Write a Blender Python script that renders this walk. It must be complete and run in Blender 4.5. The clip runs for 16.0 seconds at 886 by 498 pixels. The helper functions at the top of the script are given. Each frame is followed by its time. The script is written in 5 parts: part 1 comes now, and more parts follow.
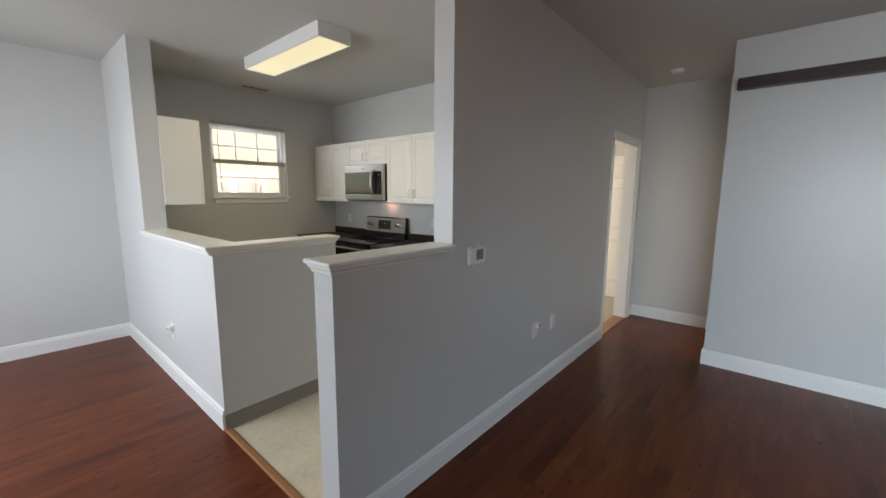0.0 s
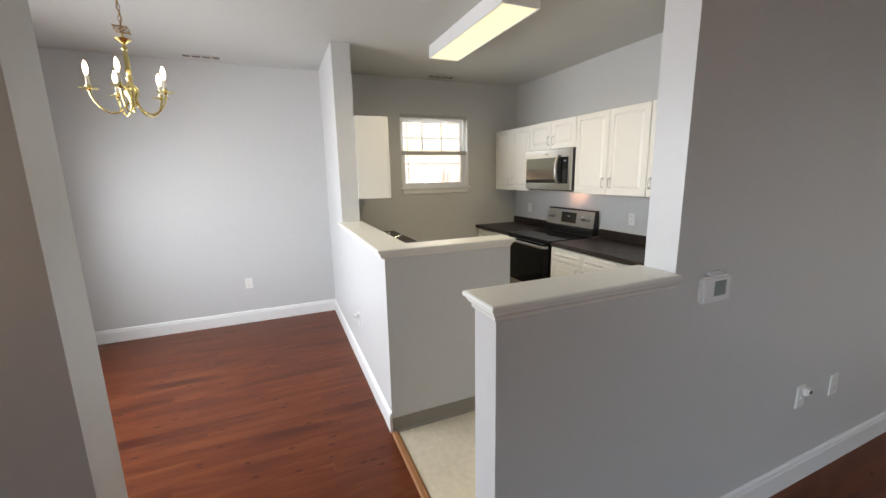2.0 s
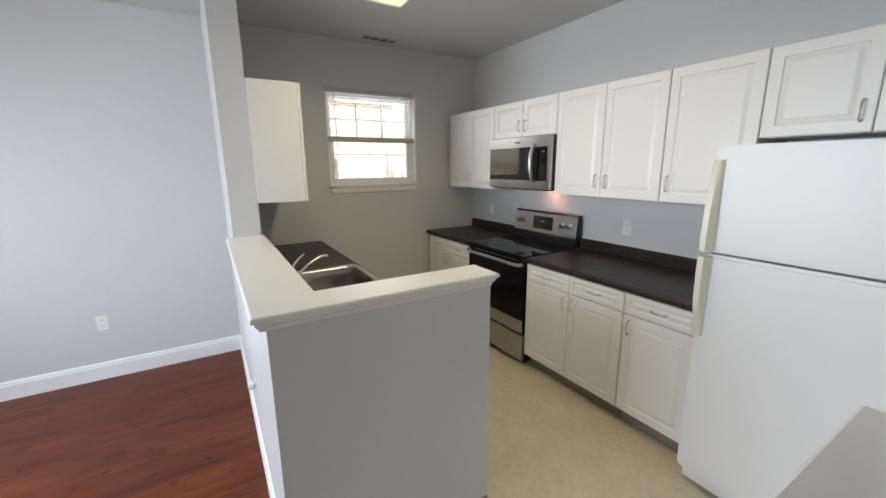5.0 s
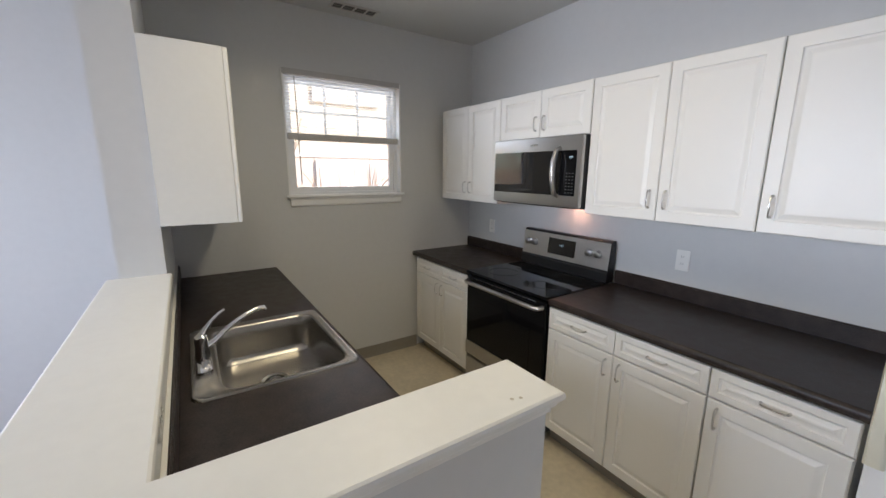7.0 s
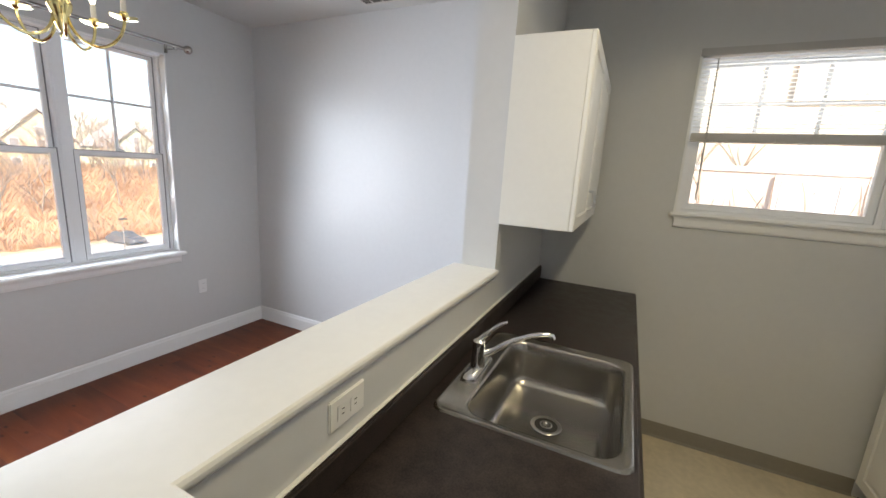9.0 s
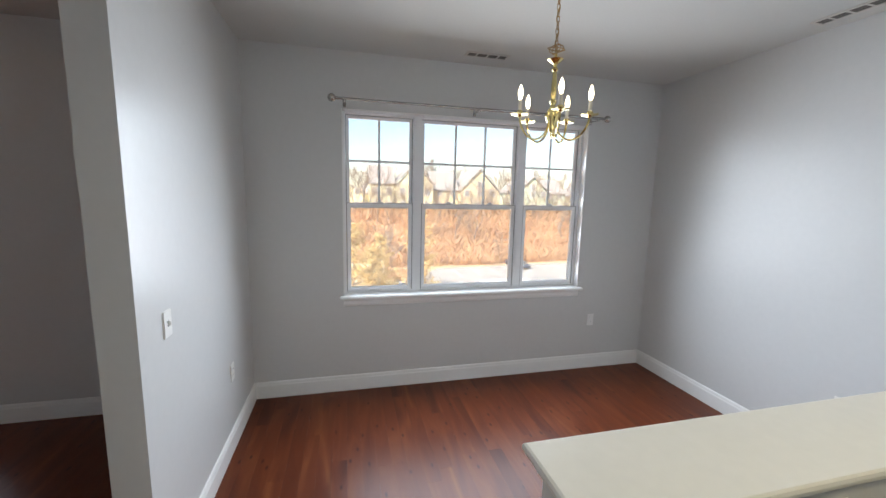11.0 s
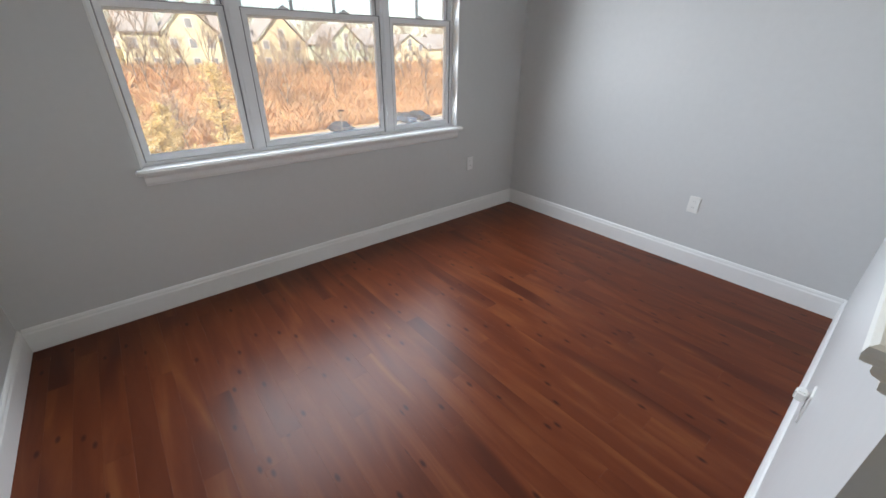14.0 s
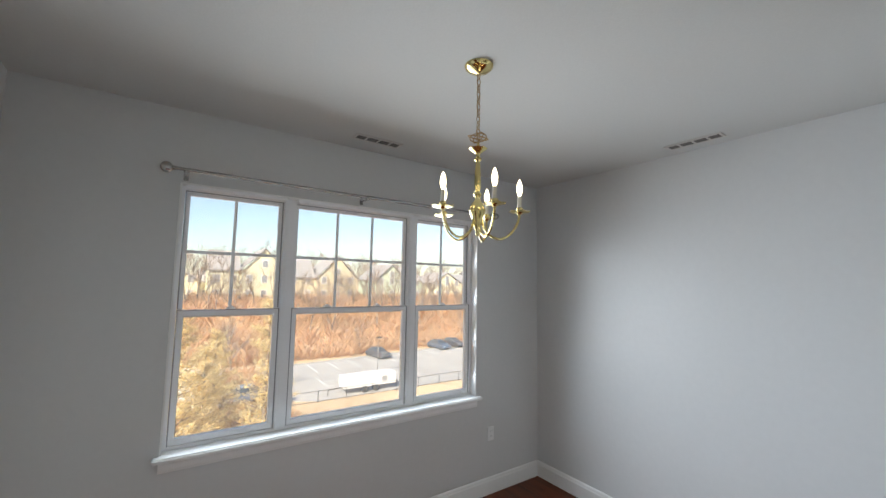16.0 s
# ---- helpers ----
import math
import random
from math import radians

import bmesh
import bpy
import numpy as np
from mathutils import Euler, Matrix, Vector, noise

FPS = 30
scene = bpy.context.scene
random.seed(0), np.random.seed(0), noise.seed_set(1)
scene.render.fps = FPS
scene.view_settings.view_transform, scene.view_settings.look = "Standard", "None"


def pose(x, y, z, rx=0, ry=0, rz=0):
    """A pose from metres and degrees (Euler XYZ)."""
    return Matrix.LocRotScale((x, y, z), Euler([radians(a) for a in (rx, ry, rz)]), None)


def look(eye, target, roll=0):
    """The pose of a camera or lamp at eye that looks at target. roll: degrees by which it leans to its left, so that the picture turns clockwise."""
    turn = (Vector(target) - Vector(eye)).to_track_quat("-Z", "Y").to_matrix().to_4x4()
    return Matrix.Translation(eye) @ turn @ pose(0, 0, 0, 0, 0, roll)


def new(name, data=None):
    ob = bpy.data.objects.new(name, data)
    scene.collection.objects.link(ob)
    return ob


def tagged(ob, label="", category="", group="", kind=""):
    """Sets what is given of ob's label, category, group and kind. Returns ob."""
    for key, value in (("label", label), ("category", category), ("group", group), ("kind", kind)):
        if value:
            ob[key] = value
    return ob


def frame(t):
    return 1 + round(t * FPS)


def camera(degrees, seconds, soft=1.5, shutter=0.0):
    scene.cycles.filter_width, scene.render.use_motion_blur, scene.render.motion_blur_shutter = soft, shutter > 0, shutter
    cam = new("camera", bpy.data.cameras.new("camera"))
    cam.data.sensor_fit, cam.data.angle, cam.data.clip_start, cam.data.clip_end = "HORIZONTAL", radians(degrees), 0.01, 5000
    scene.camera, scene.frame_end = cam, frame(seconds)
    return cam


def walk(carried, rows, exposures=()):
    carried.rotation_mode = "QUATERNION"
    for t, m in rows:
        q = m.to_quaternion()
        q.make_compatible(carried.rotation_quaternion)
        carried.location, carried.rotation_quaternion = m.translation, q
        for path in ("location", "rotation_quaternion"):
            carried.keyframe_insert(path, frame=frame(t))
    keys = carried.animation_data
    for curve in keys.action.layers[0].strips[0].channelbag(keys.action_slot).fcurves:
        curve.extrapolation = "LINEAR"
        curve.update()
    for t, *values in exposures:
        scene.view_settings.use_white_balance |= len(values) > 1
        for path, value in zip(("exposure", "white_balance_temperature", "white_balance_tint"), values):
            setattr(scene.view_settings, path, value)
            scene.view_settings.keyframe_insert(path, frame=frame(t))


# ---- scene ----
cam = camera(97.8, 16.0)
PATH = [
    (0, (0.247, 0.107, 1.504), (-1.041, 1.61, 1.218), 0.4),
    (0.5, (0.073, 0.326, 1.494), (-1.429, 1.608, 1.173), 1.1),
    (1, (-0.044, 0.438, 1.596), (-1.737, 1.445, 1.25), 0.2),
    (1.5, (-0.095, 0.421, 1.602), (-1.873, 1.262, 1.238), -0.7),
    (2, (-0.131, 0.399, 1.598), (-1.94, 1.164, 1.219), -1.1),
    (2.5, (-0.196, 0.427, 1.599), (-2.042, 1.09, 1.21), -1.3),
    (3, (-0.275, 0.569, 1.588), (-2.131, 1.198, 1.188), -1.0),
    (3.5, (-0.364, 0.591, 1.583), (-2.209, 1.242, 1.169), -0.9),
    (4, (-0.569, 0.606, 1.586), (-2.373, 1.358, 1.16), -0.7),
    (4.5, (-0.813, 0.709, 1.6), (-2.561, 1.582, 1.17), -0.6),
    (5, (-1.065, 0.837, 1.609), (-2.742, 1.843, 1.188), -0.5),
    (5.2, (-1.157, 0.873, 1.604), (-2.8, 1.932, 1.182), -0.6),
    (7.5, (-1.931, 1.339, 1.625), (-3.572, 2.415, 1.239), 0.7),
    (8, (-2.06, 1.51, 1.608), (-3.891, 2.219, 1.23), 2.1),
    (8.5, (-2.126, 1.645, 1.613), (-4.085, 1.591, 1.216), 3.8),
    (9, (-2.176, 1.593, 1.595), (-3.953, 0.764, 1.199), 3.5),
    (9.5, (-2.226, 1.545, 1.626), (-3.619, 0.127, 1.302), 2.8),
    (10, (-2.217, 1.571, 1.684), (-3.094, -0.208, 1.426), 2.5),
    (10.2, (-2.154, 1.597, 1.691), (-2.808, -0.276, 1.437), 2.4),
    (12.3, (-1.785, 1.189, 1.655), (-2.212, -0.743, 1.363), 1.0),
    (12.5, (-1.794, 1.08, 1.654), (-2.302, -0.838, 1.4), 1.2),
    (13, (-1.829, 0.856, 1.639), (-2.588, -0.967, 1.318), 1.0),
    (13.5, (-1.87, 0.813, 1.539), (-2.932, -0.731, 0.84), -0.6),
    (14, (-1.814, 0.861, 1.393), (-2.956, -0.502, 0.479), 0.7),
    (14.5, (-1.806, 0.861, 1.431), (-2.962, -0.555, 0.618), 1.1),
    (15, (-1.851, 0.886, 1.59), (-3.039, -0.661, 1.148), 2.4),
    (15.2, (-1.841, 0.889, 1.645), (-3.042, -0.689, 1.387), 2.4),
    (15.5, (-1.864, 0.921, 1.716), (-3.054, -0.686, 1.681), 1.7),
    (16, (-1.884, 0.968, 1.773), (-3.012, -0.674, 1.95), 1.1),
]
EXPOSURES = [(0, 0.9, 6900, 11), (1.0, 1.38, 7050, 12), (2.0, 1.32, 7100, 13), (3.0, 1.32, 7300, 14), (3.5, 1.34, 7250, 14), (4.2, 1.3, 7050, 13), (5.2, 1.18, 6500, 12), (7.5, 1.14, 6300, 17), (8.0, 1.17, 6400, 17), (8.5, 1.38, 6550, 17), (9.0, 1.38, 6630, 13), (9.4, 1.28, 6350, 11),
             (10.2, 1.08, 6480, 10), (12.3, 1.17, 6600, 10), (13.5, 0.93, 6530, 10), (14.0, 0.92, 6630, 10), (14.5, 0.99, 6780, 10), (15.0, 1.07, 6630, 10), (15.5, 1.0, 6620, 8), (16, 0.84, 6580, 8)]
walk(cam, [(t, look(eye, target, roll)) for t, eye, target, roll in PATH], EXPOSURES)

# ---- world, sun, exposure ----
world = bpy.data.worlds.new("sky")
scene.world = world
world.use_nodes = True
wn = world.node_tree.nodes
sky = wn.new("ShaderNodeTexSky")
sky.sky_type, sky.sun_disc = "NISHITA", False
sky.sun_elevation, sky.sun_rotation = radians(38), radians(50)
sky.air_density, sky.dust_density, sky.ozone_density = 1.0, 0.6, 1.0
wn["Background"].inputs["Strength"].default_value = 0.12
world.node_tree.links.new(sky.outputs["Color"], wn["Background"].inputs["Color"])
sun_data = bpy.data.lights.new("sun", "SUN")
sun_data.energy, sun_data.angle, sun_data.color = 5.0, radians(0.5), (1.0, 0.93, 0.82)
sun = new("sun", sun_data)
sun.matrix_world = look((30, 25, 31), (0, 0, 0))


def area_lamp(name, eye, target, sx, sy, watts, colour, spread=180):
    d = bpy.data.lights.new(name, "AREA")
    d.spread = radians(spread)
    d.shape, d.size, d.size_y, d.energy, d.color = "RECTANGLE", sx, sy, watts, colour
    ob = new(name, d)
    ob.matrix_world = look(eye, target)
    return ob


SKY = (0.78, 0.88, 1.0)
for z in (1.105, 1.435, 1.765, 2.095):
    area_lamp("skylight_dining", (-2.957, -1.662, z), (-2.957, 5, z - 2.05), 2.10, 0.325, 8.2, SKY, 142)
area_lamp("skylight_kitchen", (-4.848, 2.297, 2.085), (5, 2.297, 0.9), 0.82, 0.36, 1.2, SKY)
area_lamp("skylight_living", (1.8, -1.60, 1.42), (1.8, 5, -1.35), 2.3, 1.75, 33, (0.70, 0.85, 1.0), 92)
# added warm lamp, no source seen, that brightens the bedroom door
area_lamp("bedroom_fill", (-4.14, 4.75, 1.5), (0, 5.1, 1.2), 1.2, 1.2, 26, (1.0, 0.88, 0.70), 160)
area_lamp("fluorescent_tubes", (-3.0, 1.918, 2.628), (-3.0, 1.918, 0), 1.15, 0.22, 5.2, (1.0, 0.88, 0.56), 162)

# ---- plan (metres) ----
XW, YN, YS, CEIL = -4.80, 3.50, -1.64, 2.735      # west wall, kitchen north wall, window wall, ceiling
XI, XO = -1.165, -1.035                            # the two faces of the dividing wall
YSW, YA, YC = 0.005, 0.942, 1.678                  # end of the switch wall, end of half wall, column
YB0, YB1 = 0.938, 1.10                             # sink wall
XB0, XB1 = -2.40, -2.275                           # short leg of the sink wall
XCOL = -3.79                                       # where the sink wall rises to the ceiling
CAP, CAPE = 1.18, 1.237                            # tops of the sink and entry half walls
YH = 5.27                                          # end of the hall
XE = 5.8                                           # east wall of the living room, unseen, set far off to weaken bounced light
YCL = 4.15                                         # closet wall


# ---- materials ----
def nodes_of(name):
    m = bpy.data.materials.new(name)
    m.use_nodes = True
    return m, m.node_tree.nodes, m.node_tree.links, m.node_tree.nodes["Principled BSDF"]


def mat(name, colour, rough=0.5, metal=0.0, var=0.08, scale=3.0, fine=40.0, bump=0.0, bump_scale=120.0, stretch=(1, 1, 1), spec=0.5, coat=0.0, rvar=0.03):
    """Colour with two scales of variation, uneven gloss and a fine relief."""
    m, n, l, p = nodes_of(name)
    tc, mp = n.new("ShaderNodeTexCoord"), n.new("ShaderNodeMapping")
    mp.inputs["Scale"].default_value = stretch
    l.new(tc.outputs["Object"], mp.inputs["Vector"])
    big, small = n.new("ShaderNodeTexNoise"), n.new("ShaderNodeTexNoise")
    for t, s, d in ((big, scale, 3), (small, fine, 4)):
        t.inputs["Scale"].default_value, t.inputs["Detail"].default_value = s, d
        l.new(mp.outputs["Vector"], t.inputs["Vector"])
    add = n.new("ShaderNodeMath")
    add.operation = "ADD"
    l.new(big.outputs["Fac"], add.inputs[0])
    l.new(small.outputs["Fac"], add.inputs[1])
    ramp = n.new("ShaderNodeMapRange")
    ramp.inputs["From Min"].default_value, ramp.inputs["From Max"].default_value = 0.6, 1.4
    ramp.inputs["To Min"].default_value, ramp.inputs["To Max"].default_value = 1 - var, 1 + var
    l.new(add.outputs[0], ramp.inputs["Value"])
    mul = n.new("ShaderNodeVectorMath")
    mul.operation = "MULTIPLY"
    mul.inputs[0].default_value = colour
    l.new(ramp.outputs[0], mul.inputs[1])
    l.new(mul.outputs[0], p.inputs["Base Color"])
    rr = n.new("ShaderNodeMapRange")
    rr.inputs["From Min"].default_value, rr.inputs["From Max"].default_value = 0.3, 0.7
    rr.inputs["To Min"].default_value, rr.inputs["To Max"].default_value = max(0.02, rough - rvar), min(1, rough + rvar)
    l.new(big.outputs["Fac"], rr.inputs["Value"])
    l.new(rr.outputs[0], p.inputs["Roughness"])
    p.inputs["Metallic"].default_value = metal
    p.inputs["Specular IOR Level"].default_value = spec
    p.inputs["Coat Weight"].default_value = coat
    if bump:
        t, b = n.new("ShaderNodeTexNoise"), n.new("ShaderNodeBump")
        t.inputs["Scale"].default_value, t.inputs["Detail"].default_value = bump_scale, 3
        l.new(mp.outputs["Vector"], t.inputs["Vector"])
        b.inputs["Strength"].default_value, b.inputs["Distance"].default_value = bump, 0.004
        l.new(t.outputs["Fac"], b.inputs["Height"])
        l.new(b.outputs[0], p.inputs["Normal"])
    return m


def glow(name, colour, strength):
    m, n, l, p = nodes_of(name)
    p.inputs["Base Color"].default_value = (*colour, 1)
    p.inputs["Emission Color"].default_value = (*colour, 1)
    p.inputs["Emission Strength"].default_value = strength
    return m


def clear_glass(name):
    """Window glass with a translucent share that scatters daylight, to imitate haze over the view."""
    m, n, l, p = nodes_of(name)
    p.inputs["Base Color"].default_value = (0.97, 0.98, 0.98, 1)
    p.inputs["Roughness"].default_value, p.inputs["Transmission Weight"].default_value, p.inputs["IOR"].default_value = 0.0, 1.0, 1.15
    veil, veil_mix = n.new("ShaderNodeBsdfTranslucent"), n.new("ShaderNodeMixShader")
    veil.inputs["Color"].default_value = (0.92, 0.92, 0.90, 1)
    veil_mix.inputs[0].default_value = 0.11
    l.new(p.outputs[0], veil_mix.inputs[1])
    l.new(veil.outputs[0], veil_mix.inputs[2])
    l.new(veil_mix.outputs[0], n["Material Output"].inputs["Surface"])
    return m


def wood_floor():
    """Reddish cherry laminate: streaks along y, dark mineral lines and small knots, each plank its own tone."""
    m, n, l, p = nodes_of("cherry_laminate")
    tc, info = n.new("ShaderNodeTexCoord"), n.new("ShaderNodeObjectInfo")
    off = n.new("ShaderNodeVectorMath")
    off.operation = "MULTIPLY_ADD"
    comb = n.new("ShaderNodeCombineXYZ")
    for i in range(3):
        l.new(info.outputs["Random"], comb.inputs[i])
    off.inputs[1].default_value = (37, 23, 11)
    l.new(comb.outputs[0], off.inputs[0])
    l.new(tc.outputs["Object"], off.inputs[2])
    mp = n.new("ShaderNodeMapping")
    mp.inputs["Scale"].default_value = (6, 0.95, 1)
    l.new(off.outputs[0], mp.inputs["Vector"])
    grain, fine, streak = (n.new("ShaderNodeTexNoise") for _ in range(3))
    for t, s, d, dist in ((grain, 1.3, 5, 1.2), (fine, 14, 4, 0.4), (streak, 0.55, 2, 0.8)):
        t.inputs["Scale"].default_value, t.inputs["Detail"].default_value, t.inputs["Distortion"].default_value = s, d, dist
        l.new(mp.outputs[0], t.inputs["Vector"])
    ramp = n.new("ShaderNodeValToRGB")
    e = ramp.color_ramp.elements
    e[0].position, e[0].color = 0.18, (0.074, 0.017, 0.007, 1)
    e[1].position, e[1].color = 0.80, (0.188, 0.060, 0.019, 1)
    for pos, c in ((0.38, (0.104, 0.025, 0.010, 1)), (0.52, (0.124, 0.030, 0.011, 1)), (0.64, (0.146, 0.039, 0.014, 1))):
        k = e.new(pos)
        k.color = c
    mixv = n.new("ShaderNodeMath")
    mixv.operation = "MULTIPLY_ADD"
    mixv.inputs[1].default_value = 0.09
    l.new(fine.outputs["Fac"], mixv.inputs[0])
    tone = n.new("ShaderNodeMath")
    tone.operation = "MULTIPLY_ADD"
    tone.inputs[1].default_value, tone.inputs[2].default_value = 0.03, -0.035
    l.new(info.outputs["Random"], tone.inputs[0])
    add = n.new("ShaderNodeMath")
    l.new(tone.outputs[0], add.inputs[0])
    l.new(grain.outputs["Fac"], add.inputs[1])
    l.new(add.outputs[0], mixv.inputs[2])
    l.new(mixv.outputs[0], ramp.inputs["Fac"])
    dark = n.new("ShaderNodeMapRange")
    dark.inputs["From Min"].default_value, dark.inputs["From Max"].default_value = 0.58, 0.68
    dark.inputs["To Min"].default_value, dark.inputs["To Max"].default_value = 0.0, 0.6
    l.new(streak.outputs["Fac"], dark.inputs["Value"])
    mp2 = n.new("ShaderNodeMapping")
    mp2.inputs["Scale"].default_value = (7.0, 3.0, 1)
    l.new(off.outputs[0], mp2.inputs["Vector"])
    vor = n.new("ShaderNodeTexVoronoi")
    vor.voronoi_dimensions = "2D"
    vor.inputs["Scale"].default_value = 1.0
    l.new(mp2.outputs[0], vor.inputs["Vector"])
    knot = n.new("ShaderNodeMapRange")
    knot.inputs["From Min"].default_value, knot.inputs["From Max"].default_value = 0.028, 0.078
    knot.inputs["To Min"].default_value, knot.inputs["To Max"].default_value = 0.92, 0.0
    l.new(vor.outputs["Distance"], knot.inputs["Value"])
    mx = n.new("ShaderNodeMath")
    mx.operation = "MAXIMUM"
    l.new(dark.outputs[0], mx.inputs[0])
    l.new(knot.outputs[0], mx.inputs[1])
    mix = n.new("ShaderNodeMix")
    mix.data_type = "RGBA"
    mix.inputs[7].default_value = (0.040, 0.009, 0.006, 1)
    l.new(mx.outputs[0], mix.inputs[0])
    l.new(ramp.outputs[0], mix.inputs[6])
    l.new(mix.outputs[2], p.inputs["Base Color"])
    rr = n.new("ShaderNodeMapRange")
    p.inputs["Specular IOR Level"].default_value = 0.20
    rr.inputs["To Min"].default_value, rr.inputs["To Max"].default_value = 0.27, 0.37
    l.new(grain.outputs["Fac"], rr.inputs["Value"])
    l.new(rr.outputs[0], p.inputs["Roughness"])
    b = n.new("ShaderNodeBump")
    b.inputs["Strength"].default_value, b.inputs["Distance"].default_value = 0.10, 0.002
    l.new(fine.outputs["Fac"], b.inputs["Height"])
    l.new(b.outputs[0], p.inputs["Normal"])
    return m


PAINT = mat("grey_wall_paint", (0.632, 0.634, 0.630), 0.34, var=0.025, scale=0.8, fine=25, bump=0.045, bump_scale=160, spec=0.46, rvar=0.008)
CEILING = mat("ceiling_paint", (0.60, 0.60, 0.58), 0.85, var=0.025, scale=1.0, fine=60, bump=0.2, bump_scale=110)
TRIM = mat("white_trim_paint", (0.85, 0.85, 0.84), 0.32, var=0.02, scale=2, fine=30)
CAPW = mat("cream_cap_paint", (0.80, 0.79, 0.75), 0.32, var=0.03, scale=4, fine=30)
VINYLW = mat("white_vinyl_frame", (0.88, 0.89, 0.91), 0.35, var=0.02)
CABW = mat("white_thermofoil", (0.82, 0.81, 0.78), 0.34, var=0.006, scale=2, fine=20, rvar=0.0)
CABIN = mat("cabinet_carcass", (0.78, 0.77, 0.73), 0.45, var=0.02)
TOE = mat("taupe_vinyl_base", (0.27, 0.245, 0.205), 0.5, var=0.05)
RODM = mat("satin_steel_rod", (0.46, 0.45, 0.44), 0.24, 1.0, var=0.04)
NICKEL = mat("brushed_nickel", (0.62, 0.61, 0.60), 0.28, 1.0, var=0.04)
STEEL = mat("stainless_steel", (0.47, 0.46, 0.45), 0.28, 1.0, var=0.012, scale=2, fine=60, stretch=(1, 1, 40), rvar=0.006)
# lighter copy of the stainless: window light on the range panel, in the colour
PANELM = mat("window_lit_stainless", (0.66, 0.65, 0.64), 0.33, 1.0, var=0.012, scale=2, fine=60, stretch=(1, 1, 40), rvar=0.006)
SINKM = mat("sink_steel", (0.40, 0.385, 0.365), 0.26, 1.0, var=0.015, scale=2, fine=60, rvar=0.006)
CHROME = mat("chrome", (0.78, 0.78, 0.80), 0.07, 1.0, var=0.02, rvar=0.03)
BLACKG = mat("black_glass", (0.006, 0.006, 0.007), 0.05, var=0.1, rvar=0.01, spec=0.18)
OVENGLASS = mat("tinted_door_glass", (0.008, 0.008, 0.009), 0.03, var=0.1, rvar=0.01, spec=0.75)
BLACKP = mat("black_plastic", (0.012, 0.012, 0.013), 0.35, var=0.1)
BRASS = mat("polished_brass", (0.82, 0.68, 0.31), 0.13, 1.0, var=0.06, scale=20, rvar=0.05)
OLDBRASS = mat("dull_brass_chain", (0.35, 0.23, 0.10), 0.32, 1.0, var=0.15, scale=30)
IVORY = mat("ivory_plastic", (0.86, 0.85, 0.82), 0.35, var=0.02)
WHITEP = mat("white_plastic", (0.82, 0.82, 0.82), 0.35, var=0.02)
SLOT = mat("dark_slot", (0.03, 0.03, 0.03), 0.6)
GREYLCD = mat("grey_lcd", (0.20, 0.23, 0.22), 0.2)
FRIDGE = mat("white_fridge_enamel", (0.80, 0.80, 0.80), 0.34, var=0.006, scale=3, rvar=0.0)
FRHAND = mat("cream_handle_plastic", (0.74, 0.71, 0.58), 0.35, var=0.03)
GASKET = mat("grey_gasket", (0.25, 0.26, 0.28), 0.6)
FLOORW = wood_floor()
STRIPW = mat("oak_threshold", (0.34, 0.15, 0.06), 0.4, var=0.2, scale=3, fine=50, stretch=(1, 12, 1))
VINYL = mat("beige_sheet_vinyl", (0.66, 0.575, 0.43), 0.38, var=0.14, scale=5, fine=28, bump=0.15, bump_scale=60)
CARPET = mat("beige_carpet", (0.48, 0.42, 0.34), 0.95, var=0.12, scale=6, fine=200, bump=0.8, bump_scale=400)
DARKWOOD = mat("dark_stained_wood", (0.035, 0.018, 0.014), 0.4, var=0.3, scale=4, fine=40, stretch=(1, 14, 14))
GLASS = clear_glass("window_glass")
BLIND = mat("white_blind_slat", (0.86, 0.86, 0.86), 0.4, var=0.02)
tl, mixs = BLIND.node_tree.nodes.new("ShaderNodeBsdfTranslucent"), BLIND.node_tree.nodes.new("ShaderNodeMixShader")
tl.inputs["Color"].default_value = (0.9, 0.88, 0.82, 1)
mixs.inputs[0].default_value = 0.65
for a, b in ((BLIND.node_tree.nodes["Principled BSDF"].outputs[0], mixs.inputs[1]), (tl.outputs[0], mixs.inputs[2]), (mixs.outputs[0], BLIND.node_tree.nodes["Material Output"].inputs["Surface"])):
    BLIND.node_tree.links.new(a, b)
RAILG = mat("grey_blind_rail", (0.50, 0.49, 0.48), 0.45, var=0.03)
DIFFUSER = glow("fluorescent_diffuser", (1.0, 0.92, 0.60), 0.33)
BULB = glow("bulb_glow", (1.0, 0.84, 0.58), 4.0)
CANDLE = mat("candle_sleeve", (0.80, 0.76, 0.66), 0.5, var=0.03)
RINGM = mat("burner_print", (0.035, 0.036, 0.038), 0.2)
PLUGM = mat("wood_filler", (0.52, 0.47, 0.38), 0.6)
SASHSHADE = mat("sash_shade_grey", (0.30, 0.30, 0.32), 0.7, var=0.1)
# vent slats: the shade inside the register is put into their darker grey
VENTS = mat("shaded_vent_slat", (0.22, 0.20, 0.18), 0.5, var=0.1)
VENTM = mat("vent_enamel", (0.62, 0.59, 0.55), 0.4, var=0.04)


COUNTER = mat("dark_laminate", (0.029, 0.021, 0.019), 0.36, var=0.8, scale=18, fine=210, spec=0.33, rvar=0.06)


# ---- mesh helpers ----
ORG = {}


def thing(name, loc, label, category, group="", kind=""):
    e = new(name)
    e.location = loc
    e.empty_display_size = 0.1
    ORG[e] = Vector(loc)
    return tagged(e, label, category, group, kind)


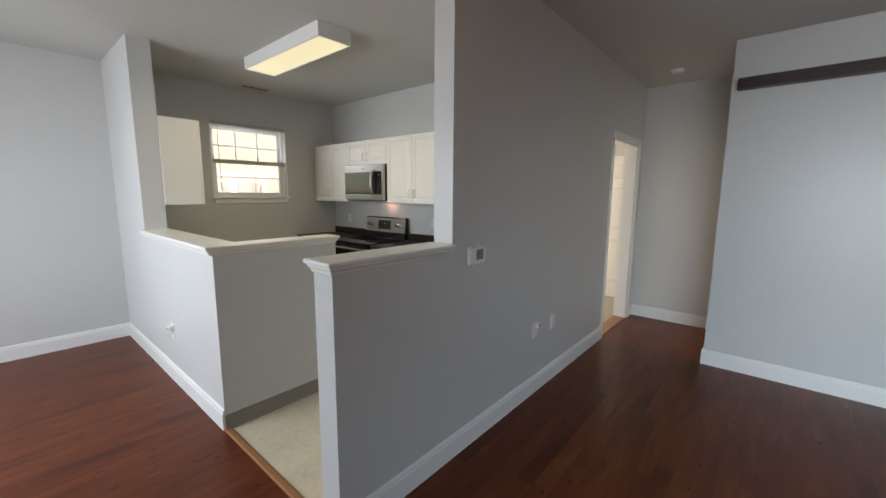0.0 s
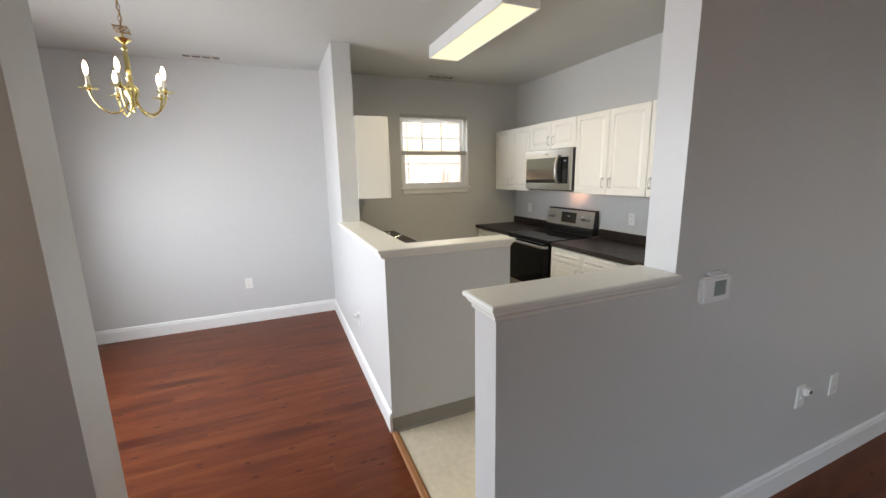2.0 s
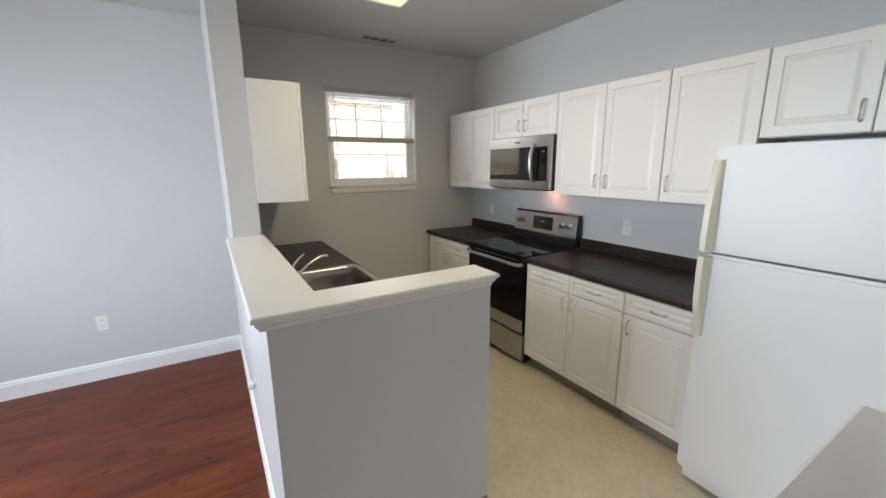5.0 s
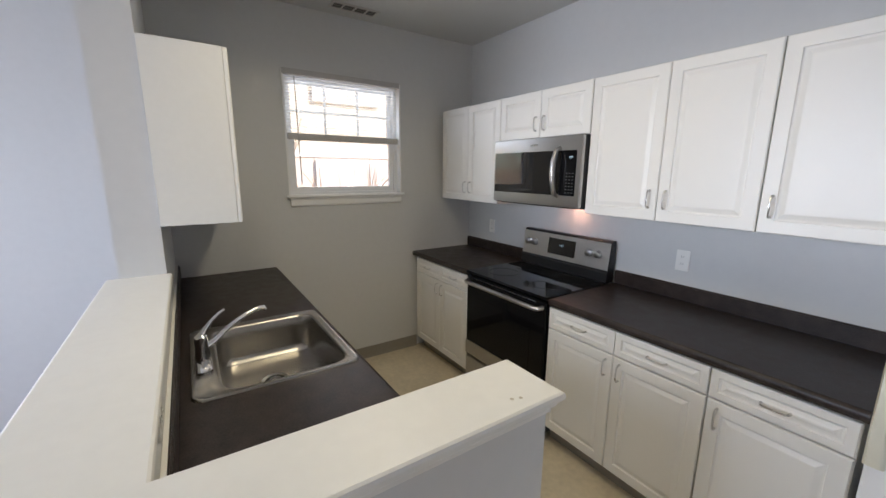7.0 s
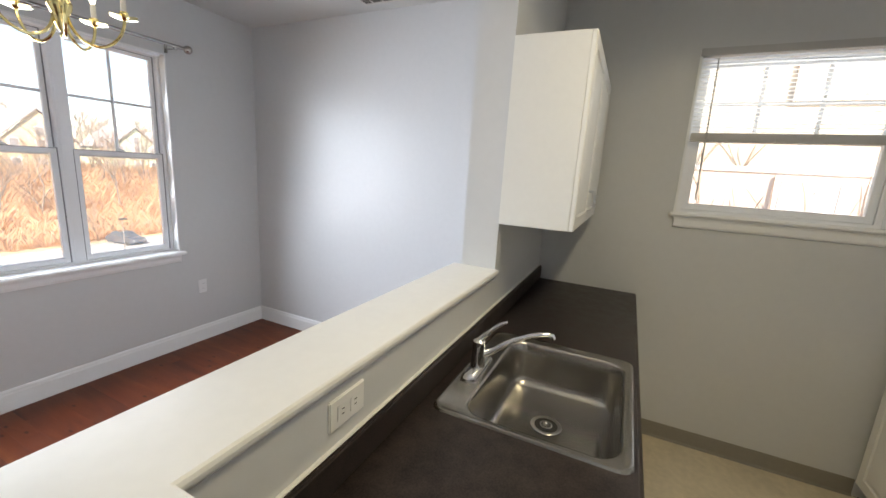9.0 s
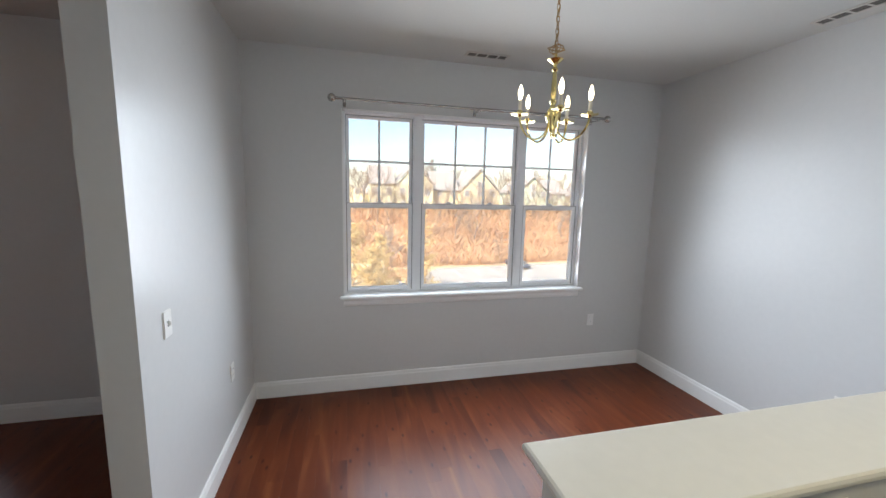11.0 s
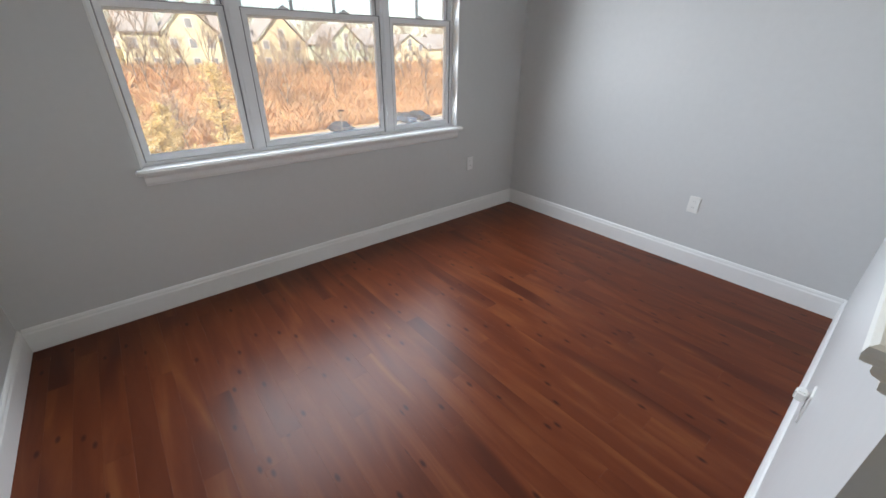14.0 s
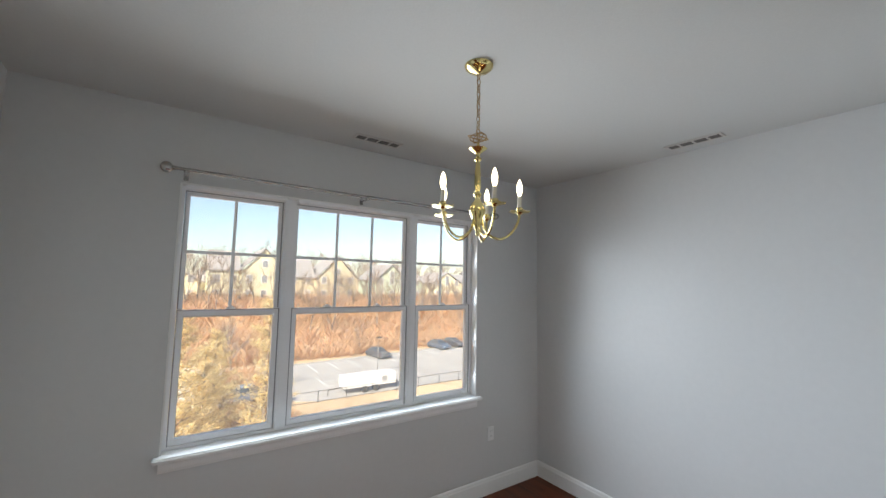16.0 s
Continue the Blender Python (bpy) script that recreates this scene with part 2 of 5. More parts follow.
def finish(bm, name, material, smooth=False):
    bmesh.ops.recalc_face_normals(bm, faces=bm.faces)
    me = bpy.data.meshes.new(name)
    bm.to_mesh(me)
    bm.free()
    me.materials.append(material)
    if smooth:
        for f in me.polygons:
            f.use_smooth = True
    return me


def part(name, bm, material, parent, label="", smooth=False):
    org = ORG[parent]
    bmesh.ops.translate(bm, verts=bm.verts, vec=-org)
    ob = new(name, finish(bm, name, material, smooth))
    ob.parent = parent
    ORG[ob] = org
    if smooth:
        soften(ob)
    return tagged(ob, label)


def soften(ob):
    for e in ob.data.edges:
        e.use_edge_sharp = False
    ob.data.set_sharp_from_angle(angle=radians(40))


def solo(name, bm, material, label, category, kind="", group="", smooth=False, origin=(0, 0, 0)):
    bmesh.ops.translate(bm, verts=bm.verts, vec=-Vector(origin))
    ob = new(name, finish(bm, name, material, smooth))
    ob.location = origin
    ORG[ob] = Vector(origin)
    if smooth:
        soften(ob)
    return tagged(ob, label, category, group, kind)


def box(bm, x0, x1, y0, y1, z0, z1, bevel=0.0, seg=2):
    r = bmesh.ops.create_cube(bm, size=1.0)
    vs = r["verts"]
    for v in vs:
        v.co = Vector(((x0 + x1) / 2 + v.co.x * abs(x1 - x0), (y0 + y1) / 2 + v.co.y * abs(y1 - y0), (z0 + z1) / 2 + v.co.z * abs(z1 - z0)))
    if bevel:
        es = list({e for v in vs for e in v.link_edges})
        bmesh.ops.bevel(bm, geom=es, offset=bevel, segments=seg, affect="EDGES", clamp_overlap=True)
    return bm


def B(*a, **k):
    return box(bmesh.new(), *a, **k)


def tube(bm, pts, r, n=8, closed=False, caps=True):
    """A round bar along pts; r is one radius or one for each point."""
    pts = [Vector(p) for p in pts]
    rs = r if isinstance(r, (list, tuple)) else [r] * len(pts)
    rings, up = [], None
    for i, p in enumerate(pts):
        a = pts[i - 1] if i or closed else p
        b = pts[(i + 1) % len(pts)] if i < len(pts) - 1 or closed else p
        d = (b - a).normalized()
        if up is None:
            up = d.orthogonal().normalized()
        up = (up - d * up.dot(d)).normalized()
        side = d.cross(up)
        rings.append([bm.verts.new(p + rs[i] * (math.cos(2 * math.pi * k / n) * up + math.sin(2 * math.pi * k / n) * side)) for k in range(n)])
    m = len(rings)
    for i in range(m if closed else m - 1):
        p, q = rings[i], rings[(i + 1) % m]
        for k in range(n):
            bm.faces.new((p[k], p[(k + 1) % n], q[(k + 1) % n], q[k]))
    if caps and not closed:
        bm.faces.new(rings[0][::-1])
        bm.faces.new(rings[-1])
    return bm


def lathe(bm, c, prof, n=24):
    """Turned shape round a vertical axis at c: prof is (radius, height) from the bottom up."""
    c = Vector(c)
    rings = [[bm.verts.new(c + Vector((max(r, 1e-4) * math.cos(2 * math.pi * k / n), max(r, 1e-4) * math.sin(2 * math.pi * k / n), z))) for k in range(n)] for r, z in prof]
    for p, q in zip(rings, rings[1:]):
        for k in range(n):
            bm.faces.new((p[k], p[(k + 1) % n], q[(k + 1) % n], q[k]))
    bm.faces.new(rings[0][::-1])
    bm.faces.new(rings[-1])
    return bm


def extrude_profile(bm, prof, a, b, out):
    """Moulding: prof is (outwards, height) points; it runs from a to b, and out is the outward direction."""
    a, b, out = Vector(a), Vector(b), Vector(out)
    ra, rb = ([bm.verts.new(p + out * o + Vector((0, 0, h))) for o, h in prof] for p in (a, b))
    n = len(prof)
    for i in range(n):
        bm.faces.new((ra[i], ra[(i + 1) % n], rb[(i + 1) % n], rb[i]))
    bm.faces.new(ra[::-1])
    bm.faces.new(rb)
    return bm


def panel(bm, o, ux, w, h, t, rings):
    """A moulded door front: o is its lower left back corner, ux its direction to the side; rings are (inset, depth) from the edge in."""
    o, ux, uz = Vector(o), Vector(ux), Vector((0, 0, 1))
    out = ux.cross(uz)
    loops = []
    for ins, dep in [(0, -t)] + rings:
        loops.append([bm.verts.new(o + ux * x + uz * z + out * (t + dep)) for x, z in ((ins, ins), (w - ins, ins), (w - ins, h - ins), (ins, h - ins))])
    for p, q in zip(loops, loops[1:]):
        for k in range(4):
            bm.faces.new((p[k], p[(k + 1) % 4], q[(k + 1) % 4], q[k]))
    bm.faces.new(loops[0][::-1])
    bm.faces.new(loops[-1])
    return bm


DOOR_RINGS = [(0, -0.005), (0.004, 0), (0.052, 0), (0.0545, -0.006), (0.059, -0.0075), (0.063, -0.007), (0.080, -0.0015), (0.085, -0.001)]
DRAWER_RINGS = [(0, -0.004), (0.004, 0), (0.030, 0), (0.034, -0.005), (0.040, -0.006), (0.050, -0.004), (0.058, -0.001), (0.060, -0.001)]


def pull(bm, p, along, out, length=0.085):
    """A small arched bar pull, its middle at p."""
    p, along, out = Vector(p), Vector(along), Vector(out)
    h = length / 2
    pts = [p - along * h, p - along * h * 0.97 + out * 0.016, p - along * h * 0.75 + out * 0.024, p + out * 0.027, p + along * h * 0.75 + out * 0.024, p + along * h * 0.97 + out * 0.016, p + along * h]
    tube(bm, pts, [0.006, 0.0045, 0.004, 0.004, 0.004, 0.0045, 0.006], 8)
    return bm


# ---- structure ----
def wall(name, boxes, label, material=PAINT):
    bm = bmesh.new()
    for b in boxes:
        box(bm, *b)
    return solo(name, bm, material, label, "wall", "structure")


DW = (-4.045, -1.87, 0.825, 2.315)   # dining window opening: x0, x1, z0, z1
KW = (1.845, 2.75, 1.438, 2.305)     # kitchen window opening: y0, y1, z0, z1
LW = (0.6, 3.0, 0.5, 2.35)           # living-room window opening
T = 0.16
wall_west = wall("wall_west", [(XW - T, XW, YS - T, KW[0], 0, CEIL), (XW - T, XW, KW[1], YN + T, 0, CEIL), (XW - T, XW, KW[0], KW[1], 0, KW[2]), (XW - T, XW, KW[0], KW[1], KW[3], CEIL)],
     "light grey painted wall with the kitchen window")
wall_south = wall("wall_south", [(XW, DW[0], YS - T, YS, 0, CEIL), (DW[1], LW[0], YS - T, YS, 0, CEIL), (DW[0], DW[1], YS - T, YS, 0, DW[2]), (DW[0], DW[1], YS - T, YS, DW[3], CEIL),
                    (LW[0], LW[1], YS - T, YS, 0, LW[2]), (LW[0], LW[1], YS - T, YS, LW[3], CEIL), (LW[1], XE + T, YS - T, YS, 0, CEIL)],
     "light grey painted wall with the wide triple window")
wall("wall_north", [(XW, XI, YN, YN + 0.13, 0, CEIL)], "grey painted kitchen wall behind the cabinets")
DOOR = (4.18, 5.06, 2.06)
wall_divider = wall("wall_divider", [(XI, XO, YC, DOOR[0], 0, CEIL), (XI, XO, DOOR[1], YH + 0.13, 0, CEIL), (XI, XO, DOOR[0], DOOR[1], DOOR[2], CEIL)], "grey painted wall between kitchen and living room")
wall_switch = wall("wall_switch", [(XI, XO, YS, YSW, 0, CEIL)], "grey painted wall end beside the dining area")
wall("wall_half_entry", [(XI, XO, YA, YC, 0, CAPE - 0.040)], "grey painted half wall beside the kitchen entry")
wall_sink = wall("wall_sink", [(XW, XCOL, YB0, YB1, 0, CEIL), (XCOL, XB1, YB0, YB1, 0, CAP - 0.040), (XB0, XB1, YB1, 1.79, 0, CAP - 0.040)], "grey painted half wall behind the sink, full height at its far end")
wall("wall_closet", [(-0.125, XE, YCL, YCL + 0.13, 0, CEIL), (-0.125, 0.005, YCL + 0.13, YH, 0, CEIL)], "pale grey painted closet wall")
wall("wall_hall_end", [(XO, 0.005, YH, YH + 0.13, 0, CEIL)], "grey painted wall at the end of the hall")
wall("wall_east", [(XE, XE + T, YS, YCL + 0.13, 0, CEIL)], "grey painted wall of the living room")
# bedroom behind the hall door; its west opening is added for the fill lamp
wall("wall_bedroom", [(-4.3, -4.17, 3.63, 4.1, 0, CEIL), (-4.3, -4.17, 5.4, 7.2, 0, CEIL), (-4.3, -4.17, 4.1, 5.4, 0, 0.85), (-4.3, -4.17, 4.1, 5.4, 2.15, CEIL), (-4.17, XI, 7.07, 7.2, 0, CEIL), (-2.2, XI, 5.96, 6.06, 0, CEIL), (XI, XO, YH + 0.13, 7.07, 0, CEIL)], "off-white painted bedroom wall")

bm = B(XW - T, XE + T, YS - T, YH + 0.13, CEIL, CEIL + 0.15)
box(bm, -4.3, XO, YH + 0.131, 7.2, CEIL, CEIL + 0.15)
solo("ceiling", bm, CEILING, "off-white finely textured painted ceiling", "ceiling", "structure")
floor_slab = B(XW - T, XE + T, YS - T, YH + 0.13, -0.2, -0.012)
subfloor = solo("floor", floor_slab, FLOORW, "cherry-red laminate plank floor", "floor", "structure")
bm = B(XW, XI, YB1, YN, -0.012, -0.002)
box(bm, XB1, XI, YA + 0.02, YB1, -0.012, -0.002)
solo("kitchen_floor", bm, VINYL, "beige mottled sheet vinyl kitchen floor", "floor", "structure")
solo("bedroom_floor", B(-4.17, XI, 3.63, 7.07, -0.012, 0.004), CARPET, "beige carpet in the bedroom", "carpet", "structure")
bm = bmesh.new()
extrude_profile(bm, [(-0.022, -0.01), (-0.022, 0.002), (-0.012, 0.008), (0.012, 0.008), (0.022, 0.002), (0.022, -0.01)], (XB1 + 0.002, 0.95, 0), (XI - 0.002, 0.95, 0), (0, 1, 0))
solo("threshold_strip", bm, STRIPW, "brown wooden threshold strip between laminate and vinyl", "threshold", "structure")

BASE = [(0, 0), (0.015, 0), (0.015, 0.105), (0.011, 0.115), (0.011, 0.124), (0.006, 0.134), (0, 0.136)]
COVE = [(0, 0), (0.014, 0), (0.006, 0.012), (0.004, 0.098), (0, 0.1)]


def skirting(name, runs, prof, material, label):
    bm = bmesh.new()
    for a, b, out in runs:
        extrude_profile(bm, prof, (*a, 0), (*b, 0), (*out, 0))
    solo(name, bm, material, label, "baseboard", "structure")


skirting("baseboard", [((XW, YS), (XW, YB0), (1, 0)), ((XW + 0.015, YS), (XI - 0.015, YS), (0, 1)), ((XI, YS), (XI, YSW), (-1, 0)), ((XI - 0.015, YSW), (XO + 0.015, YSW), (0, 1)), ((XO, YS), (XO, YSW), (1, 0)),
                       ((XW + 0.015, YB0), (XB1, YB0), (0, -1)), ((XO, YA), (XO, DOOR[0] - 0.031), (1, 0)), ((XO, DOOR[1] + 0.066), (XO, YH), (1, 0)), ((XO + 0.015, YH), (-0.14, YH), (0, -1)),
                       ((-0.125, YCL), (-0.125, YH), (-1, 0)), ((-0.14, YCL), (XE, YCL), (0, -1)), ((XO + 0.015, YS), (XE, YS), (0, 1)), ((XE, YS), (XE, YCL), (-1, 0))],
         BASE, TRIM, "white moulded baseboard")
skirting("vinyl_base", [((XB1, YB0), (XB1, 1.79), (1, 0)), ((XW, 1.72), (XW, 2.90), (1, 0)), ((XB0, 1.79), (XB1, 1.79), (0, 1)), ((XI, YA), (XI, 2.7), (-1, 0))], COVE, TOE, "taupe vinyl cove base")


def cap_layers(name, outline, top, label):
    """Rounded wooden cap with a stepped moulding under its edge; outline(i) is its plan drawn in by i."""
    c = thing(name, (*outline(0)[0], top), label, "wall cap", kind="structure")
    for part_name, steps in (("board", ((0.005, -0.020), (0.001, -0.017), (0, -0.010), (0.002, -0.003), (0.007, 0))), ("moulding", ((0.026, -0.054), (0.022, -0.050), (0.021, -0.040), (0.014, -0.034), (0.011, -0.029), (0.011, -0.0205)))):
        bm = bmesh.new()
        rings = [[bm.verts.new((x, y, top + h)) for x, y in outline(i)] for i, h in steps]
        n = len(rings[0])
        for p, q in zip(rings, rings[1:]):
            for k in range(n):
                bm.faces.new((p[k], p[(k + 1) % n], q[(k + 1) % n], q[k]))
        bm.faces.new(rings[0][::-1])
        bm.faces.new(rings[-1])
        part(part_name, bm, CAPW, c)
    return c


cap_layers("wall_cap_entry", lambda i: [(XI - 0.03 + i, YA - 0.03 + i), (XO + 0.03 - i, YA - 0.03 + i), (XO + 0.03 - i, YC - 0.0005), (XI - 0.03 + i, YC - 0.0005)], CAPE, "cream painted wooden cap on the entry half wall")
CX0, CX1, CY0, CY1 = XB0 - 0.025, XB1 + 0.028, YB0 - 0.043, YB1 + 0.02
cap_sink = cap_layers("wall_cap_sink", lambda i: [(XCOL + 0.0005, CY0 + i), (CX1 - i, CY0 + i), (CX1 - i, 1.815 - i), (CX0 + i, 1.815 - i), (CX0 + i, CY1 - i), (XCOL + 0.0005, CY1 - i)], CAP, "cream painted wooden cap on the sink half wall")
for x, y in ((-2.289, 1.703), (-2.283, 1.721)):
    part("screw_hole", lathe(bmesh.new(), (x, y, CAP), [(0.004, 0.0002), (0.004, 0.0006)], 10), PLUGM, cap_sink)

# hall door casing and open door
bm = bmesh.new()
for x0, x1 in ((XO, XO + 0.018), (XI - 0.018, XI)):
    box(bm, x0, x1, DOOR[0] - 0.030, DOOR[0] - 0.004, 0, DOOR[2] + 0.065, 0.005)
    box(bm, x0, x1, DOOR[1] + 0.004, DOOR[1] + 0.065, 0, DOOR[2] + 0.065, 0.005)
    box(bm, x0, x1, DOOR[0] - 0.0035, DOOR[1] + 0.0035, DOOR[2] + 0.004, DOOR[2] + 0.065, 0.005)
box(bm, XI, XO, DOOR[0] + 0.0005, DOOR[0] + 0.02, 0, DOOR[2] - 0.021)
box(bm, XI, XO, DOOR[1] - 0.02, DOOR[1] - 0.0005, 0, DOOR[2] - 0.021)
box(bm, XI, XO, DOOR[0] + 0.0005, DOOR[1] - 0.0005, DOOR[2] - 0.02, DOOR[2] - 0.0005)
solo("door_casing", bm, TRIM, "white painted door casing at the hall", "door frame", "structure")
d = thing("door_1", (-1.665, 5.93, 0), "white six-panel door in the bedroom, warmly lit", "door", kind="structure")
leaf = part("leaf", B(-2.03, -1.30, 5.92, 5.955, 0.012, 2.04, 0.003), TRIM, d)
for px in (-1.955, -1.625):
    for z0, z1 in ((0.24, 0.86), (1.02, 1.60), (1.72, 1.93)):
        bm = panel(bmesh.new(), (px, 5.9205, z0), (1, 0, 0), 0.25, z1 - z0, 0.002, [(0, 0), (0.010, 0.009), (0.026, 0.001), (0.05, 0.008)])
        part("panel", bm, TRIM, leaf)
bm = lathe(bmesh.new(), (0, 0, 0), [(0.026, 0), (0.026, 0.006), (0.011, 0.010), (0.011, 0.03), (0.024, 0.038), (0.027, 0.05), (0.018, 0.062)], 16)
bmesh.ops.rotate(bm, verts=bm.verts, cent=(0, 0, 0), matrix=Matrix.Rotation(radians(90), 3, "X"))
bmesh.ops.translate(bm, verts=bm.verts, vec=(-1.365, 5.9195, 0.92))
part("knob", bm, OLDBRASS, leaf, "dull brass door knob", True)
solo("threshold", B(XI, XO, DOOR[0] + 0.021, DOOR[1] - 0.021, 0.0005, 0.010, 0.003), STRIPW, "reddish wood threshold strip at the bedroom door", "threshold", "structure")


# ---- windows ----
def sash(win, axis, plane, a0, a1, z0, z1, rail, depth, muntin_v=(), muntin_h=(), name="sash"):
    """A sash of rails, stiles, a pane and muntin bars. axis 0: it runs along x at y = plane; axis 1: along y at x = plane."""
    def bx(bm, u0, u1, w0, w1, d0, d1, bev=0.0):
        return box(bm, u0, u1, plane + d0, plane + d1, w0, w1, bev) if axis == 0 else box(bm, plane + d0, plane + d1, u0, u1, w0, w1, bev)
    bm = bmesh.new()
    bx(bm, a0, a1, z0, z0 + rail, -depth / 2, depth / 2, 0.003)
    bx(bm, a0, a1, z1 - rail, z1, -depth / 2, depth / 2, 0.003)
    bx(bm, a0, a0 + rail, z0 + rail, z1 - rail, -depth / 2, depth / 2, 0.003)
    bx(bm, a1 - rail, a1, z0 + rail, z1 - rail, -depth / 2, depth / 2, 0.003)
    fr = part(name, bm, VINYLW, win)
    for v in muntin_v:
        part("muntin", bx(bmesh.new(), v - 0.009, v + 0.009, z0 + rail, z1 - rail, -0.008, 0.008, 0.003), VINYLW, fr)
    for h in muntin_h:
        cuts = [a0 + rail, *sorted(muntin_v), a1 - rail]
        for c0, c1 in zip(cuts, cuts[1:]):
            part("muntin", bx(bmesh.new(), c0 + (0.0095 if c0 in muntin_v else 0), c1 - (0.0095 if c1 in muntin_v else 0), h - 0.009, h + 0.009, -0.008, 0.008, 0.003), VINYLW, fr)
    pane = part("pane", bx(bmesh.new(), a0 + rail - 0.004, a1 - rail + 0.004, z0 + rail - 0.004, z1 - rail + 0.004, -0.002, 0.002), GLASS, fr, "clear glass pane")
    pane.visible_shadow = False


w1 = thing("window_1", (-2.957, YS, DW[2]), "white vinyl triple double-hung dining window, closed", "window", kind="structure")
YF = YS - 0.11
bm = bmesh.new()
box(bm, DW[0], DW[0] + 0.028, YF - 0.05, YF + 0.04, DW[2], DW[3])
box(bm, DW[1] - 0.028, DW[1], YF - 0.05, YF + 0.04, DW[2], DW[3])
box(bm, DW[0] + 0.028, DW[1] - 0.028, YF - 0.05, YF + 0.04, DW[3] - 0.022, DW[3])
box(bm, DW[0] + 0.028, DW[1] - 0.028, YF - 0.05, YF + 0.04, DW[2], DW[2] + 0.018)
for c in (-2.486, -3.431):
    box(bm, c - 0.036, c + 0.036, YF - 0.05, YF + 0.046, DW[2] + 0.0185, DW[3] - 0.0225, 0.004)
    box(bm, c - 0.02, c + 0.02, YF + 0.046, YF + 0.052, DW[2] + 0.02, DW[3] - 0.023, 0.002)
part("window_frame", bm, VINYLW, w1)
for a0, a1, mv in ((-2.448, -1.900, (-2.170,)), (-3.393, -2.524, (-2.829, -3.100)), (-4.015, -3.469, (-3.742,))):
    sash(w1, 0, YF - 0.02, a0, a1, 1.545, DW[3] - 0.023, 0.026, 0.03, mv, (1.931,), "upper_sash")
    sash(w1, 0, YF + 0.015, a0, a1, DW[2] + 0.019, 1.592, 0.034, 0.034, (), (), "lower_sash")
    # thin grey strips that draw the shade between sash and frame
    bm = bmesh.new()
    for u0, u1, v0, v1, yy in ((a0, a1, DW[2] + 0.019, 1.592, YF + 0.0325), (a0, a1, 1.597, DW[3] - 0.023, YF - 0.0045)):
        box(bm, u0 - 0.001, u0 + 0.005, yy, yy + 0.003, v0, v1)
        box(bm, u1 - 0.005, u1 + 0.001, yy, yy + 0.003, v0, v1)
        box(bm, u0 + 0.0055, u1 - 0.0055, yy, yy + 0.003, v1 - 0.004, v1)
    part("weatherstrip", bm, SASHSHADE, w1, "grey line drawn for the shade round the sash")
    w = a1 - a0
    for c in ([a0 + w / 2] if w < 0.7 else [a0 + w * 0.28, a0 + w * 0.72]):
        bm = B(c - 0.026, c + 0.026, YF - 0.002, YF + 0.03, 1.5925, 1.602, 0.003)
        lathe(bm, (c, YF + 0.014, 1.602), [(0.012, 0), (0.012, 0.008), (0.006, 0.011)], 10)
        part("sash_lock", bm, VINYLW, w1)
bm = bmesh.new()
box(bm, DW[0] - 0.03, DW[1] + 0.03, YS + 0.001, YS + 0.055, DW[2] - 0.022, DW[2] + 0.004, 0.008, 3)
box(bm, DW[0] + 0.0005, DW[1] - 0.0005, YF + 0.041, YS + 0.0005, DW[2] - 0.022, DW[2] + 0.002)
part("window_sill", bm, TRIM, w1)
bm = bmesh.new()
box(bm, DW[0] + 0.0005, DW[0] + 0.010, YF + 0.041, YS + 0.004, DW[2] + 0.005, DW[3] - 0.0005, 0.002)
box(bm, DW[1] - 0.010, DW[1] - 0.0005, YF + 0.041, YS + 0.004, DW[2] + 0.005, DW[3] - 0.0005, 0.002)
box(bm, DW[0] + 0.0105, DW[1] - 0.0105, YF + 0.041, YS + 0.004, DW[3] - 0.008, DW[3] + 0.0005, 0.002)
part("jamb_liner", bm, TRIM, w1)
bm = bmesh.new()
extrude_profile(bm, [(0.001, 0), (0.012, 0.004), (0.016, 0.02), (0.016, 0.045), (0.022, 0.06), (0.022, 0.064), (0.001, 0.064)], (DW[0], YS, DW[2] - 0.087), (DW[1], YS, DW[2] - 0.087), (0, 1, 0))
part("apron", bm, TRIM, w1)
bm = bmesh.new()
for x0, x1 in ((DW[0] + 0.03, -3.46), (-3.40, -2.52), (-2.45, DW[1] - 0.03)):
    box(bm, x0, x1, YS - 0.04, YS - 0.012, DW[3] - 0.026, DW[3] - 0.001, 0.004)
part("headrail", bm, VINYLW, w1, "white shade headrail")

w2 = thing("window_2", (XW, 2.297, KW[2]), "white double-hung kitchen window with a half-raised mini blind", "window", kind="structure")
XF = XW - 0.10
bm = bmesh.new()
box(bm, XF - 0.05, XF + 0.04, KW[0], KW[0] + 0.03, KW[2], KW[3])
box(bm, XF - 0.05, XF + 0.04, KW[1] - 0.03, KW[1], KW[2], KW[3])
box(bm, XF - 0.05, XF + 0.04, KW[0] + 0.03, KW[1] - 0.03, KW[3] - 0.03, KW[3])
box(bm, XF - 0.05, XF + 0.04, KW[0] + 0.03, KW[1] - 0.03, KW[2], KW[2] + 0.02)
part("window_frame", bm, VINYLW, w2)
sash(w2, 1, XF - 0.02, KW[0] + 0.031, KW[1] - 0.031, 1.845, KW[3] - 0.031, 0.03, 0.03, (2.165, 2.430), (2.055,), "upper_sash")
sash(w2, 1, XF + 0.015, KW[0] + 0.031, KW[1] - 0.031, KW[2] + 0.021, 1.885, 0.036, 0.034, (), (), "lower_sash")
bm = bmesh.new()
box(bm, XW + 0.001, XW + 0.034, KW[0] - 0.03, KW[1] + 0.03, KW[2] - 0.02, KW[2] + 0.004, 0.008, 3)
